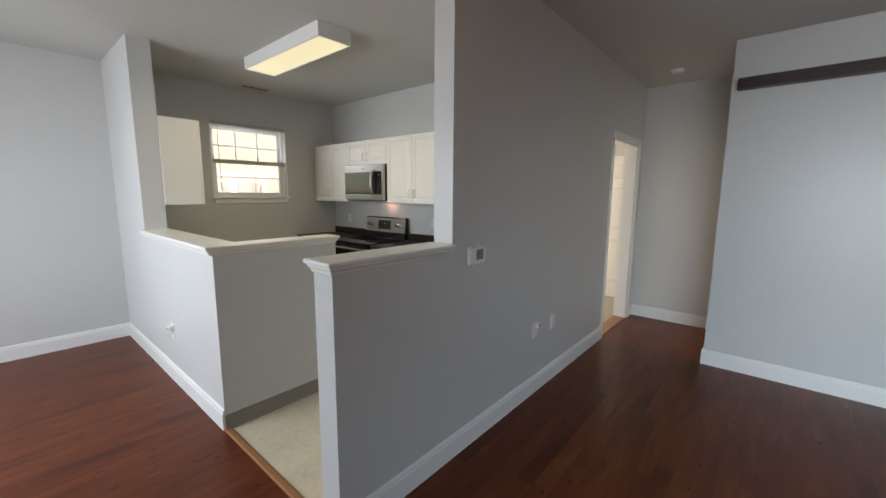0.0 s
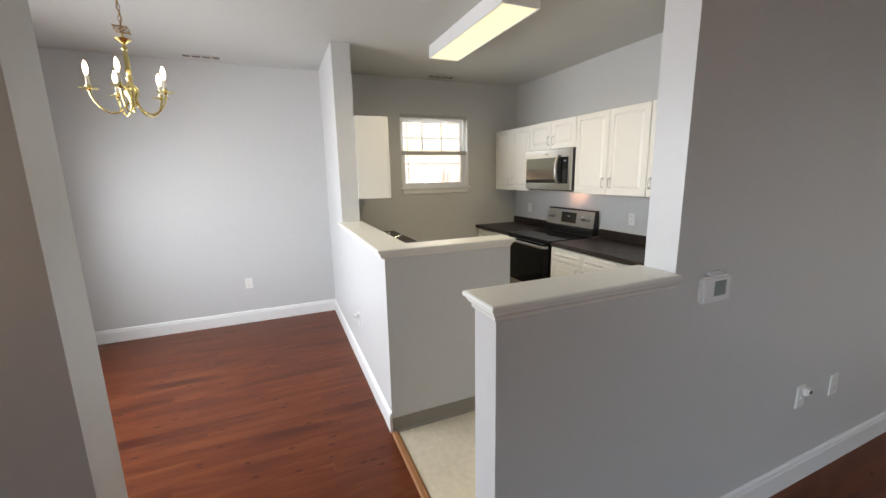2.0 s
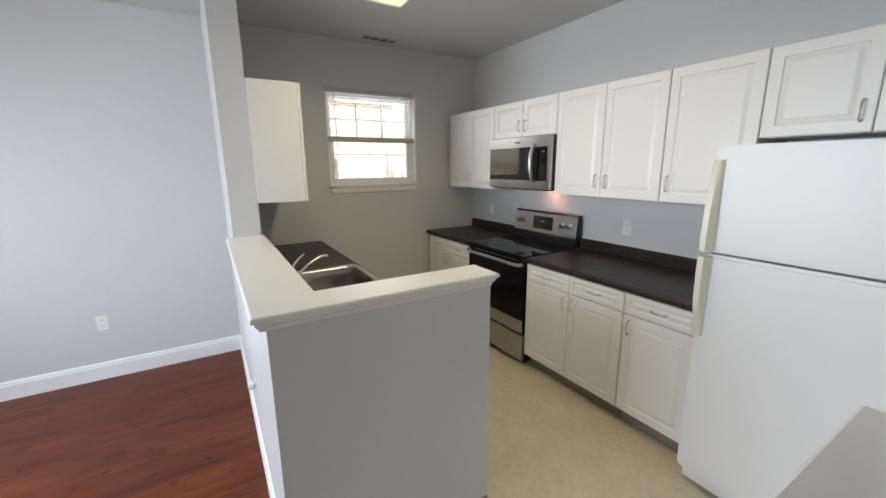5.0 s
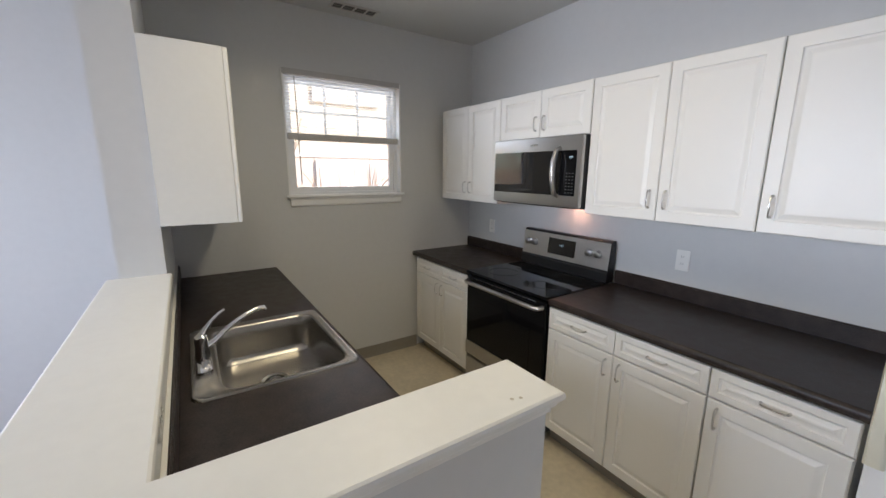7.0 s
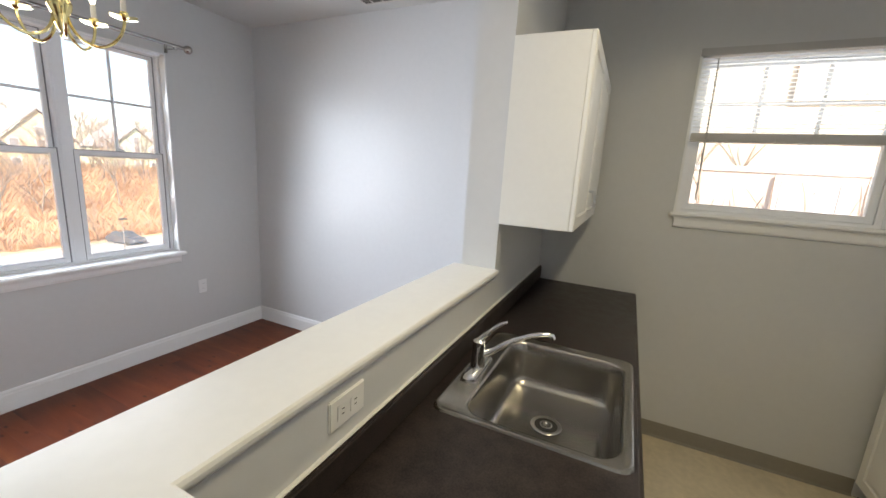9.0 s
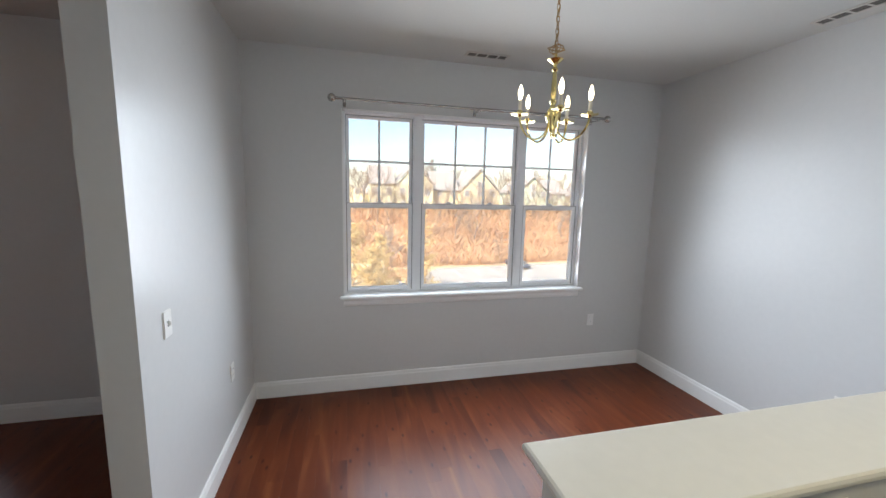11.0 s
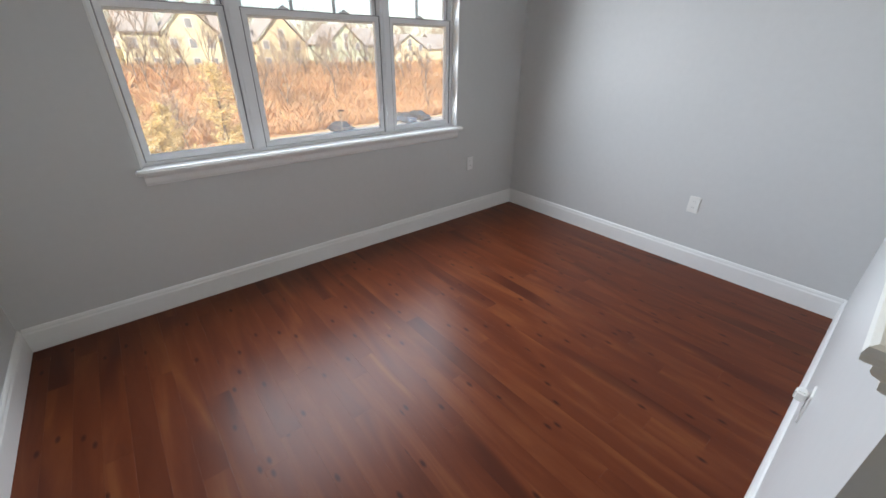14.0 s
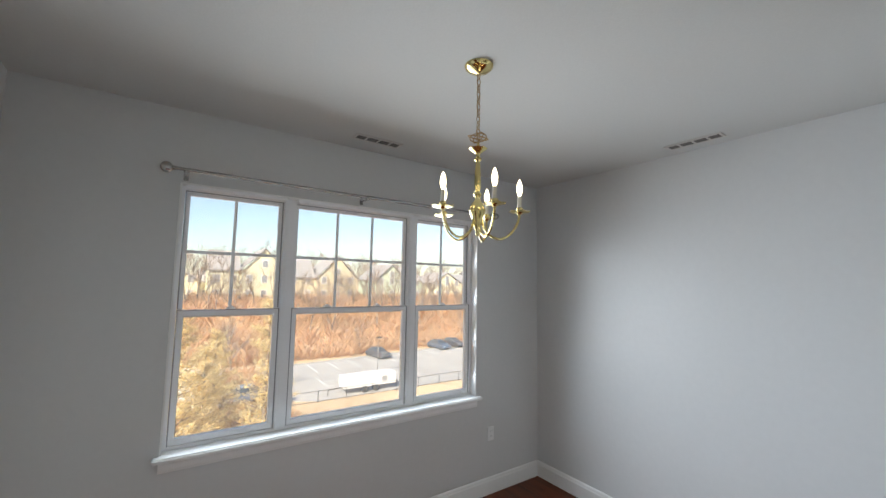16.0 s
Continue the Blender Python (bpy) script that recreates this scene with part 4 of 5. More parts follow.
part("badge", B(-3.63, -3.57, MF - 0.002, MF - 0.0002, MZ1 - 0.052, MZ1 - 0.040, 0.0006), CHROME, dm, "small metal maker badge")
bm = tube(bmesh.new(), [(MX1 - 0.160, MF, MZ0 + 0.07), (MX1 - 0.163, MF - 0.03, MZ0 + 0.085), (MX1 - 0.167, MF - 0.045, MZ0 + 0.15), (MX1 - 0.168, MF - 0.048, (MZ0 + MZ1) / 2), (MX1 - 0.167, MF - 0.045, MZ1 - 0.15), (MX1 - 0.163, MF - 0.03, MZ1 - 0.085), (MX1 - 0.160, MF, MZ1 - 0.07)],
          [0.012, 0.014, 0.017, 0.018, 0.017, 0.014, 0.012], 12)
part("door_handle", bm, STEEL, dm, "curved stainless handle", True)
COOK = glow("cooktop_lamp", (1.0, 0.50, 0.30), 17.0)
part("cooktop_light", B(MX0 + 0.42, MX0 + 0.50, 3.40, 3.44, MZ0 - 0.003, MZ0 - 0.0005), COOK, mw, "small warm light under the microwave")
part("vent_grille", B(MX0 + 0.05, MX1 - 0.05, MF + 0.04, MF + 0.14, MZ0 - 0.004, MZ0 - 0.0005), BLACKP, mw)

# ---- fridge ----
FX0, FX1, FF, FT, FS = -1.925, -1.185, 2.735, 1.685, 1.215
fr = thing("refrigerator", ((FX0 + FX1) / 2, 3.1, 0), "white top-freezer refrigerator with cream handles", "refrigerator")
part("body", B(FX0 + 0.004, FX1 - 0.004, FF + 0.07, YN - 0.04, 0.02, FT - 0.01, 0.004), FRIDGE, fr)
part("gasket", B(FX0 + 0.012, FX1 - 0.012, FF + 0.055, FF + 0.0695, 0.11, FT - 0.012), GASKET, fr, "grey door gasket")
fd = part("freezer_door", B(FX0, FX1, FF, FF + 0.0545, FS + 0.005, FT, 0.014, 4), FRIDGE, fr, smooth=True)
rd = part("fridge_door", B(FX0, FX1, FF, FF + 0.0545, 0.10, FS - 0.005, 0.014, 4), FRIDGE, fr, smooth=True)
part("grille", B(FX0 + 0.01, FX1 - 0.01, FF + 0.06, FF + 0.0695, 0.015, 0.095, 0.004), FRIDGE, fr)
for par, z0, z1 in ((fd, FS + 0.012, FT - 0.06), (rd, 0.82, FS - 0.012)):
    bm = bmesh.new()
    top = z1 if par is rd else z0
    far = z0 if par is rd else z1
    pts = [(0.0, 0.050), (0.2, 0.052), (0.5, 0.046), (0.8, 0.026), (1.0, 0.008)]
    loops = []
    for k, o in pts:
        z = top + (far - top) * k
        loops.append([Vector((FX0 + 0.006, FF - 0.0005, z)), Vector((FX0 - 0.004, FF - o * 0.5, z)), Vector((FX0 + 0.002, FF - o, z)), Vector((FX0 + 0.026, FF - o, z)), Vector((FX0 + 0.036, FF - o * 0.6, z)), Vector((FX0 + 0.040, FF - 0.0005, z))])
    rings = bridge(bm, loops)
    bm.faces.new(rings[0][::-1])
    part("handle", bm, FRHAND, par, "cream moulded handle", True)

# ---- ceiling light ----
LX0, LX1, LY0, LY1 = -3.62, -2.38, 1.775, 2.06
cl = thing("ceiling_light", ((LX0 + LX1) / 2, (LY0 + LY1) / 2, CEIL), "white rectangular fluorescent box light, lit", "ceiling light")
bm = bmesh.new()
box(bm, LX0, LX1, LY0, LY0 + 0.012, 2.625, CEIL - 0.0005, 0.003)
box(bm, LX0, LX1, LY1 - 0.012, LY1, 2.625, CEIL - 0.0005, 0.003)
box(bm, LX0, LX0 + 0.012, LY0 + 0.0125, LY1 - 0.0125, 2.625, CEIL - 0.0005, 0.003)
box(bm, LX1 - 0.012, LX1, LY0 + 0.0125, LY1 - 0.0125, 2.625, CEIL - 0.0005, 0.003)
part("frame", bm, TRIM, cl)
part("diffuser", B(LX0 + 0.013, LX1 - 0.013, LY0 + 0.013, LY1 - 0.013, 2.632, 2.640), DIFFUSER, cl, "glowing warm white diffuser")

# ---- chandelier ----
CX, CY = -2.928, -0.298
ch = thing("chandelier", (CX, CY, CEIL), "five-arm polished brass chandelier with lit candle bulbs", "chandelier")
part("canopy", lathe(bmesh.new(), (CX, CY, CEIL), [(0.012, -0.034), (0.02, -0.03), (0.035, -0.026), (0.052, -0.018), (0.062, -0.008), (0.064, -0.0008)], 28), BRASS, ch, smooth=True)
for i in range(11):
    z = CEIL - 0.045 - i * 0.0285
    bm = bmesh.new()
    pts = []
    for k in range(14):
        a = 2 * math.pi * k / 14
        u, v = 0.0085 * math.cos(a), 0.019 * math.sin(a)
        pts.append((CX + (u if i % 2 else 0), CY + (0 if i % 2 else u), z + v))
    tube(bm, pts, 0.0019, 6, closed=True)
    part("chain_link", bm, OLDBRASS, ch, smooth=True)
part("cord", tube(bmesh.new(), [(CX + 0.006 * math.sin(i * 1.3), CY + 0.006 * math.cos(i * 1.3), CEIL - 0.03 - i * 0.024) for i in range(15)], 0.0022, 6), OLDBRASS, ch, "brown lamp cord")
bm = bmesh.new()
for k in range(3):
    tube(bm, [(CX + (0.018 + 0.006 * k) * math.cos(2 * math.pi * i / 16 + k), CY + (0.026 + 0.004 * k) * math.sin(2 * math.pi * i / 16), 2.408 + 0.016 * math.sin(2 * math.pi * i / 16 + 1.3 * k)) for i in range(16)], 0.0024, 6, closed=True)
part("spare_loop", bm, OLDBRASS, ch, "looped spare chain", True)
body = [(0.004, 1.975), (0.008, 1.985), (0.005, 1.995), (0.014, 2.01), (0.02, 2.03), (0.022, 2.05), (0.034, 2.075), (0.036, 2.09), (0.028, 2.11), (0.014, 2.13), (0.010, 2.14), (0.016, 2.15), (0.018, 2.158), (0.010, 2.168),
        (0.014, 2.19), (0.013, 2.25), (0.010, 2.29), (0.009, 2.30), (0.016, 2.308), (0.016, 2.314), (0.008, 2.322), (0.010, 2.335), (0.030, 2.350), (0.040, 2.358), (0.030, 2.362), (0.008, 2.366), (0.005, 2.385)]
part("stem", lathe(bmesh.new(), (CX, CY, 0), body, 24), BRASS, ch, "turned brass stem", True)


def arc_through(pts, n=4):
    """Smooth curve (Catmull-Rom) through points of a profile."""
    out = []
    for i in range(len(pts) - 1):
        p0, p1, p2, p3 = (Vector(pts[min(max(i + k, 0), len(pts) - 1)]) for k in (-1, 0, 1, 2))
        for j in range(n):
            t = j / n
            out.append(0.5 * (2 * p1 + (p2 - p0) * t + (2 * p0 - 5 * p1 + 4 * p2 - p3) * t * t + (3 * p1 - p0 - 3 * p2 + p3) * t ** 3))
    return out + [Vector(pts[-1])]


PHASE = 0
for i in range(5):
    a = radians(PHASE + 72 * i)
    ux, uy = math.cos(a), math.sin(a)
    pts = arc_through([(0.016, 2.085), (0.021, 2.04), (0.036, 2.00), (0.065, 1.973), (0.10, 1.965), (0.135, 1.981), (0.163, 2.015), (0.177, 2.052), (0.18, 2.075)])
    arm = part("arm", tube(bmesh.new(), [(CX + ux * r, CY + uy * r, z) for r, z in pts], 0.0052, 8), BRASS, ch, smooth=True)
    c = (CX + ux * 0.18, CY + uy * 0.18, 0)
    pan = lathe(bmesh.new(), c, [(0.008, 2.070), (0.013, 2.076), (0.030, 2.079), (0.043, 2.082), (0.043, 2.084), (0.028, 2.0825), (0.011, 2.083), (0.014, 2.094), (0.014, 2.100)], 40)
    for v in pan.verts:
        du, dv = v.co.x - c[0], v.co.y - c[1]
        k = max(0.0, math.hypot(du, dv) - 0.02) / 0.024
        v.co.z += 0.0018 * k * math.cos(6 * math.atan2(dv, du))
        v.co.x, v.co.y = c[0] + du * (1 + 0.07 * k * math.cos(6 * math.atan2(dv, du))), c[1] + dv * (1 + 0.07 * k * math.cos(6 * math.atan2(dv, du)))
    part("drip_pan", pan, BRASS, arm, "scalloped brass drip pan", True)
    part("candle", lathe(bmesh.new(), c, [(0.0088, 2.1005), (0.0086, 2.148), (0.007, 2.150)], 14), CANDLE, arm, "ivory candle sleeve", True)
    part("bulb", lathe(bmesh.new(), c, [(0.006, 2.1505), (0.0095, 2.163), (0.0122, 2.176), (0.0124, 2.186), (0.0092, 2.204), (0.0045, 2.217), (0.001, 2.224)], 14), BULB, arm, "lit flame-shaped bulb", True)


# ---- curtain rod ----
cr = thing("curtain_rod", (-2.97, -1.52, 2.362), "brushed nickel curtain rod with ball ends above the dining window", "curtain rod")
part("rod", tube(bmesh.new(), [(-1.835, -1.52, 2.362), (-2.9, -1.52, 2.360), (-4.11, -1.52, 2.362)], 0.0095, 10), RODM, cr, smooth=True)
part("rod", tube(bmesh.new(), [(-2.95, -1.52, 2.3605), (-4.11, -1.52, 2.3625)], 0.0120, 10), RODM, cr, smooth=True)
for x in (-1.805, -4.140):
    bm = bmesh.new()
    bmesh.ops.create_uvsphere(bm, u_segments=16, v_segments=10, radius=0.030)
    bmesh.ops.translate(bm, verts=bm.verts, vec=(x, -1.52, 2.362))
    tube(bm, [(x + (0.045 if x < -3 else -0.045), -1.52, 2.362), (x, -1.52, 2.362)], 0.012, 10)
    part("finial", bm, RODM, cr, "round ball finial", True)
for x in (-1.895, -2.95, -4.05):
    bm = tube(bmesh.new(), [(x, YS + 0.002, 2.352), (x, -1.56, 2.345), (x, -1.525, 2.350)], 0.005, 8)
    lathe(bm, (x, -1.52, 2.340), [(0.012, 0), (0.013, 0.01), (0.012, 0.02)], 12)
    box(bm, x - 0.012, x + 0.012, YS + 0.001, YS + 0.006, 2.325, 2.38, 0.002)
    part("bracket", bm, RODM, cr)


# ---- vents, outlets, switches ----
def vent(x0, x1, y0, y1):
    v = thing("ceiling_vent", ((x0 + x1) / 2, (y0 + y1) / 2, CEIL), "off-white metal ceiling air register with dark slots", "vent", "ceiling registers")
    bm = bmesh.new()
    f = 0.018
    box(bm, x0, x1, y0, y0 + f, CEIL - 0.007, CEIL - 0.0005, 0.002)
    box(bm, x0, x1, y1 - f, y1, CEIL - 0.007, CEIL - 0.0005, 0.002)
    box(bm, x0, x0 + f, y0 + f, y1 - f, CEIL - 0.007, CEIL - 0.0005, 0.002)
    box(bm, x1 - f, x1, y0 + f, y1 - f, CEIL - 0.007, CEIL - 0.0005, 0.002)
    part("frame", bm, VENTM, v)
    part("backing", B(x0 + f, x1 - f, y0 + f, y1 - f, CEIL - 0.002, CEIL - 0.0005), SLOT, v)
    long_x = x1 - x0 > y1 - y0
    n = 3
    for i in range(n):
        s = (i + 0.5) / n
        if long_x:
            y = y0 + f + (y1 - y0 - 2 * f) * s
            b = B(x0 + f, x1 - f, y - 0.003, y + 0.003, CEIL - 0.006, CEIL - 0.0021)
        else:
            x = x0 + f + (x1 - x0 - 2 * f) * s
            b = B(x - 0.003, x + 0.003, y0 + f, y1 - f, CEIL - 0.006, CEIL - 0.0021)
        part("slat", b, VENTS, v)
    for i in (1, 2, 3):
        if long_x:
            x = x0 + (x1 - x0) * i / 4
            b = B(x - 0.007, x + 0.007, y0 + f, y1 - f, CEIL - 0.0068, CEIL - 0.006)
        else:
            y = y0 + (y1 - y0) * i / 4
            b = B(x0 + f, x1 - f, y - 0.007, y + 0.007, CEIL - 0.0068, CEIL - 0.006)
        part("crossbar", b, VENTM, v)


vent(-3.13, -2.79, -1.46, -1.355)
vent(-4.685, -4.58, -0.31, 0.03)
vent(-4.69, -4.57, 2.15, 2.49)


def plate(name, p, n, label, kind="outlet", turned=False, material=IVORY):
    """A wall plate at p facing n: duplex outlet or toggle switch."""
    p, n = Vector(p), Vector(n)
    side = Vector((0, 0, 1)).cross(n)
    up = Vector((0, 0, 1))
    if turned:
        side, up = up, side
    th_ = thing(name, p, label, "switch" if kind == "switch" else "outlet", "wall plates")

    def slab(hw, hh, d0, d1, cu=0.0, cs=0.0, bev=0.0):
        bm = B(-hw, hw, -hh, hh, d0, d1, bevel=bev)
        m = Matrix((side, up, n)).transposed().to_4x4()
        bm.transform(Matrix.Translation(p + up * cu + side * cs) @ m)
        return bm
    part("cover", slab(0.036, 0.058, -0.002, 0.006, bev=0.003), material, th_)
    if kind == "outlet":
        for s in (-0.021, 0.021):
            r = part("receptacle", slab(0.0165, 0.0145, 0.0062, 0.008, s, 0, 0.003), material, th_)
            for c, w in ((-0.006, 0.001), (0.006, 0.001)):
                part("slot", slab(w, 0.004, 0.0081, 0.0085, s + 0.002, c), SLOT, r)
    elif kind == "switch":
        part("toggle", slab(0.005, 0.011, 0.0062, 0.016, 0.002, 0, 0.002), material, th_)
        part("slot", slab(0.0058, 0.0125, 0.0061, 0.0066), SLOT, th_)
    else:
        part("jack", slab(0.008, 0.008, 0.0062, 0.012, 0, 0, 0.002), material, th_)
    return th_


plate("wall_outlet", (XW, 0.025, 0.452), (1, 0, 0), "white duplex outlet low on the dining wall")
plate("wall_outlet", (-3.225, YB0, 0.43), (0, -1, 0), "white duplex outlet on the sink half wall")
plate("wall_outlet", (-2.812, YN, 1.142), (0, -1, 0), "white duplex outlet above the worktop")
plate("wall_outlet", (-4.45, YN, 1.142), (0, -1, 0), "white duplex outlet in the worktop corner")
plate("wall_outlet", (-2.782, YB1, 1.082), (0, 1, 0), "white outlet turned sideways under the cap", turned=True)
plate("wall_outlet", (XO, 2.965, 0.49), (1, 0, 0), "white duplex outlet on the thermostat wall")
plate("cable_plate", (XO, 2.66, 0.50), (1, 0, 0), "white cable plate on the thermostat wall", "jack")
ng = thing("night_light", (XO + 0.03, 2.66, 0.52), "small white plug-in adapter in the wall plate", "adapter")
part("housing", B(XO + 0.0095, XO + 0.038, 2.643, 2.680, 0.518, 0.558, 0.006, 3), IVORY, ng)
part("sensor", B(XO + 0.0382, XO + 0.040, 2.652, 2.671, 0.532, 0.549, 0.001), SLOT, ng, "dark sensor window")
ad = thing("plug_adapter", (-3.225, YB0 - 0.03, 0.45), "small white plug-in adapter in the half-wall outlet", "adapter")
part("housing", B(-3.243, -3.207, YB0 - 0.040, YB0 - 0.0095, 0.437, 0.475, 0.006, 3), IVORY, ad)
part("sensor", B(-3.232, -3.218, YB0 - 0.0418, YB0 - 0.0402, 0.449, 0.463, 0.0006), SLOT, ad, "dark sensor window")
plate("light_switch", (XI, -0.225, 1.115), (-1, 0, 0), "white toggle light switch", "switch")
plate("wall_outlet", (XI, -1.07, 0.50), (-1, 0, 0), "white duplex outlet low beside the dining window")
plate("wall_outlet", (-4.21, YS, 0.49), (0, 1, 0), "white duplex outlet under the dining window", material=WHITEP)

tm = thing("thermostat", (XO, 1.885, 1.155), "white wall thermostat with a grey display", "thermostat")
part("case", B(XO + 0.001, XO + 0.026, 1.802, 1.962, 1.105, 1.208, 0.008, 3), WHITEP, tm)
part("display", B(XO + 0.0262, XO + 0.0275, 1.862, 1.928, 1.132, 1.190, 0.0005), GREYLCD, tm, "grey display")
part("wire_cover", B(XO + 0.001, XO + 0.018, 1.842, 1.918, 1.2085, 1.224, 0.004), WHITEP, tm)
for z in (1.135, 1.165):
    part("button", B(XO + 0.0262, XO + 0.029, 1.934, 1.946, z, z + 0.016, 0.001), WHITEP, tm)

rl = thing("wall_rail", (1.0, YCL, 2.375), "dark brown wooden rail high on the closet wall", "rail")
part("beam", B(-0.085, 2.6, YCL - 0.085, YCL - 0.001, 2.335, 2.415, 0.005), DARKWOOD, rl)
part("fascia", B(-0.08, 2.6, YCL - 0.094, YCL - 0.0855, 2.375, 2.418, 0.003), DARKWOOD, rl)
sd = thing("smoke_detector", (-0.63, 4.70, CEIL), "white ceiling smoke detector in the hall", "smoke detector")
part("base", lathe(bmesh.new(), (-0.63, 4.70, CEIL), [(0.02, -0.034), (0.045, -0.032), (0.058, -0.018), (0.062, -0.0008)], 24), WHITEP, sd, smooth=True)

# ---- outside: ground, car park, hillside ----
def hill(x, y):
    """Height of the land: flat below the house, a bank beyond the car park, then a gentle slope."""
    k = min(max((-y - 56.5 - 0.06 * (-x - 15)) / 19, 0), 1)
    k = k * k * (3 - 2 * k)
    return -9 + 6.6 * k + 0.035 * max(-y - 78, 0) + 0.35 * noise.noise(Vector((x * 0.08, y * 0.08, 0))) * k


def kerb_y(x):
    """Far edge of the car park: it runs slightly away towards -x."""
    return -50.6 + 0.10 * (x + 12)


GROUND = mat("dry_winter_grass", (0.60, 0.43, 0.26), 0.95, var=0.35, scale=0.15, fine=2.0, bump=0.6, bump_scale=8)
ASPHALT = mat("worn_asphalt", (0.44, 0.41, 0.375), 0.9, var=0.20, scale=0.3, fine=6, bump=0.3, bump_scale=30)
LINEP = mat("white_road_paint", (0.75, 0.75, 0.72), 0.8, var=0.1)
BARK = mat("grey_brown_bark", (0.24, 0.19, 0.15), 0.95, var=0.3, scale=3, fine=20)
TWIG = mat("reddish_twigs", (0.28, 0.21, 0.16), 0.95, var=0.3, scale=1, fine=9)
BRUSHM = mat("orange_brown_brush", (0.70, 0.49, 0.31), 0.95, var=0.30, scale=0.12, fine=1.5)
LEAFY = mat("golden_green_foliage", (0.80, 0.66, 0.36), 0.85, var=0.35, scale=1.2, fine=9)


def thin(m, colour, share):
    """Lets light through thin stems and sprays."""
    n, l = m.node_tree.nodes, m.node_tree.links
    tr, mx_ = n.new("ShaderNodeBsdfTranslucent"), n.new("ShaderNodeMixShader")
    tr.inputs["Color"].default_value = (*colour, 1)
    mx_.inputs[0].default_value = share
    l.new(n["Principled BSDF"].outputs[0], mx_.inputs[1])
    l.new(tr.outputs[0], mx_.inputs[2])
    l.new(mx_.outputs[0], n["Material Output"].inputs["Surface"])


thin(LEAFY, (0.86, 0.72, 0.42), 0.55)
thin(BRUSHM, (0.74, 0.50, 0.30), 0.5)

bm = bmesh.new()
xs = [-4000, -600, -200] + [-120 + 5 * i for i in range(41)] + [200, 600, 4000]
ys = [600, 100, 20, 0, -20, -40, -50] + [-54 - 2 * i for i in range(16)] + [-90, -100, -120, -150, -200, -600, -4000]
grid = [[bm.verts.new((x, y, hill(x, y) - 0.03 if y > -300 else 8.0)) for x in xs] for y in ys]
for r0, r1 in zip(grid, grid[1:]):
    for i in range(len(xs) - 1):
        bm.faces.new((r0[i], r0[i + 1], r1[i + 1], r1[i]))
ground = solo("ground", bm, GROUND, "dry brown winter grass and leaf litter", "ground", "structure", smooth=True)


def slab(outline, z0, z1):
    bm = bmesh.new()
    lo, hi = ([bm.verts.new((x, y, z)) for x, y in outline] for z in (z0, z1))
    n = len(outline)
    for k in range(n):
        bm.faces.new((lo[k], lo[(k + 1) % n], hi[(k + 1) % n], hi[k]))
    bm.faces.new(lo[::-1])
    bm.faces.new(hi)
    return bm


lot = solo("road", slab([(-11.0, -36), (-13.0, -34.8), (-78, -34.8), (-78, kerb_y(-78)), (-14, kerb_y(-14)), (-11.0, -47)], -9.2, -8.98), ASPHALT, "pale worn asphalt car park with painted bays", "car park", "structure")


def painted_line(x, y0, y1, w=0.14, lean=0.0):
    bm = slab([(x, y0), (x + w, y0), (x + w + lean, y1), (x + lean, y1)], -8.979, -8.974)
    ob = new("parking_line", finish(bm, "parking_line", LINEP))
    ob.parent = lot


for i in range(16):
    x = -16.5 - 2.75 * i
    painted_line(x, kerb_y(x) + 0.4, kerb_y(x) + 5.3)
for i in range(5):
    painted_line(-15.5 - 2.75 * i, -43.6, -38.8)
painted_line(-26.6, -41.3, -41.16, 11.3)
solo("kerb", slab([(-78, kerb_y(-78) - 0.002), (-14, kerb_y(-14) - 0.002), (-14, kerb_y(-14) - 0.22), (-78, kerb_y(-78) - 0.22)], -9.2, -8.85), mat("concrete_kerb", (0.42, 0.40, 0.37), 0.9, var=0.12), "grey concrete kerb along the car park", "kerb", "structure")


def bare_tree(seed, height):
    """A leafless tree: tapered trunk and limbs (first mesh) and many fine twigs (second mesh)."""
    r = random.Random(seed)
    limbs, twigs = bmesh.new(), bmesh.new()

    def grow(p, d, length, rad, depth):
        pts, rs = [p.copy()], [rad]
        for i in range(3):
            d = (d + Vector((r.uniform(-1, 1), r.uniform(-1, 1), r.uniform(-0.3, 0.6))) * 0.16).normalized()
            p = p + d * length / 3
            pts.append(p.copy())
            rs.append(rad * (1 - 0.2 * (i + 1)))
        tube(limbs if depth < 2 else twigs, pts, rs, 6 if depth == 0 else (4 if depth < 2 else 3), caps=False)
        if depth >= 4:
            return
        for k in range(r.randint(3, 4) if depth < 2 else 4):
            at = pts[r.randint(1, 3)]
            a = r.uniform(0, 2 * math.pi)
            spread = r.uniform(0.45, 0.85)
            nd = (d + Vector((math.cos(a), math.sin(a), 0.25)) * spread).normalized()
            grow(at, nd, length * r.uniform(0.55, 0.78), rad * 0.6, depth + 1)
    grow(Vector((0, 0, -0.3)), Vector((0, 0, 1)), height * 0.42, height * 0.015, 0)
    return finish(limbs, "trunk", BARK), finish(twigs, "crown", TWIG)


tree_meshes = [bare_tree(s, 9.5) for s in range(5)]


def plant_tree(i, x, y, z, size, turn, label="leafless grey-brown tree on the wooded bank"):
    t = thing("bare_tree", (x, y, z), label, "tree", "bare trees")
    for nm, me in zip(("trunk", "crown"), tree_meshes[i]):
        o = new(nm, me)
        o.parent = t
    t.rotation_euler = (0, 0, turn)
    t.scale = (size, size, size * 1.1)


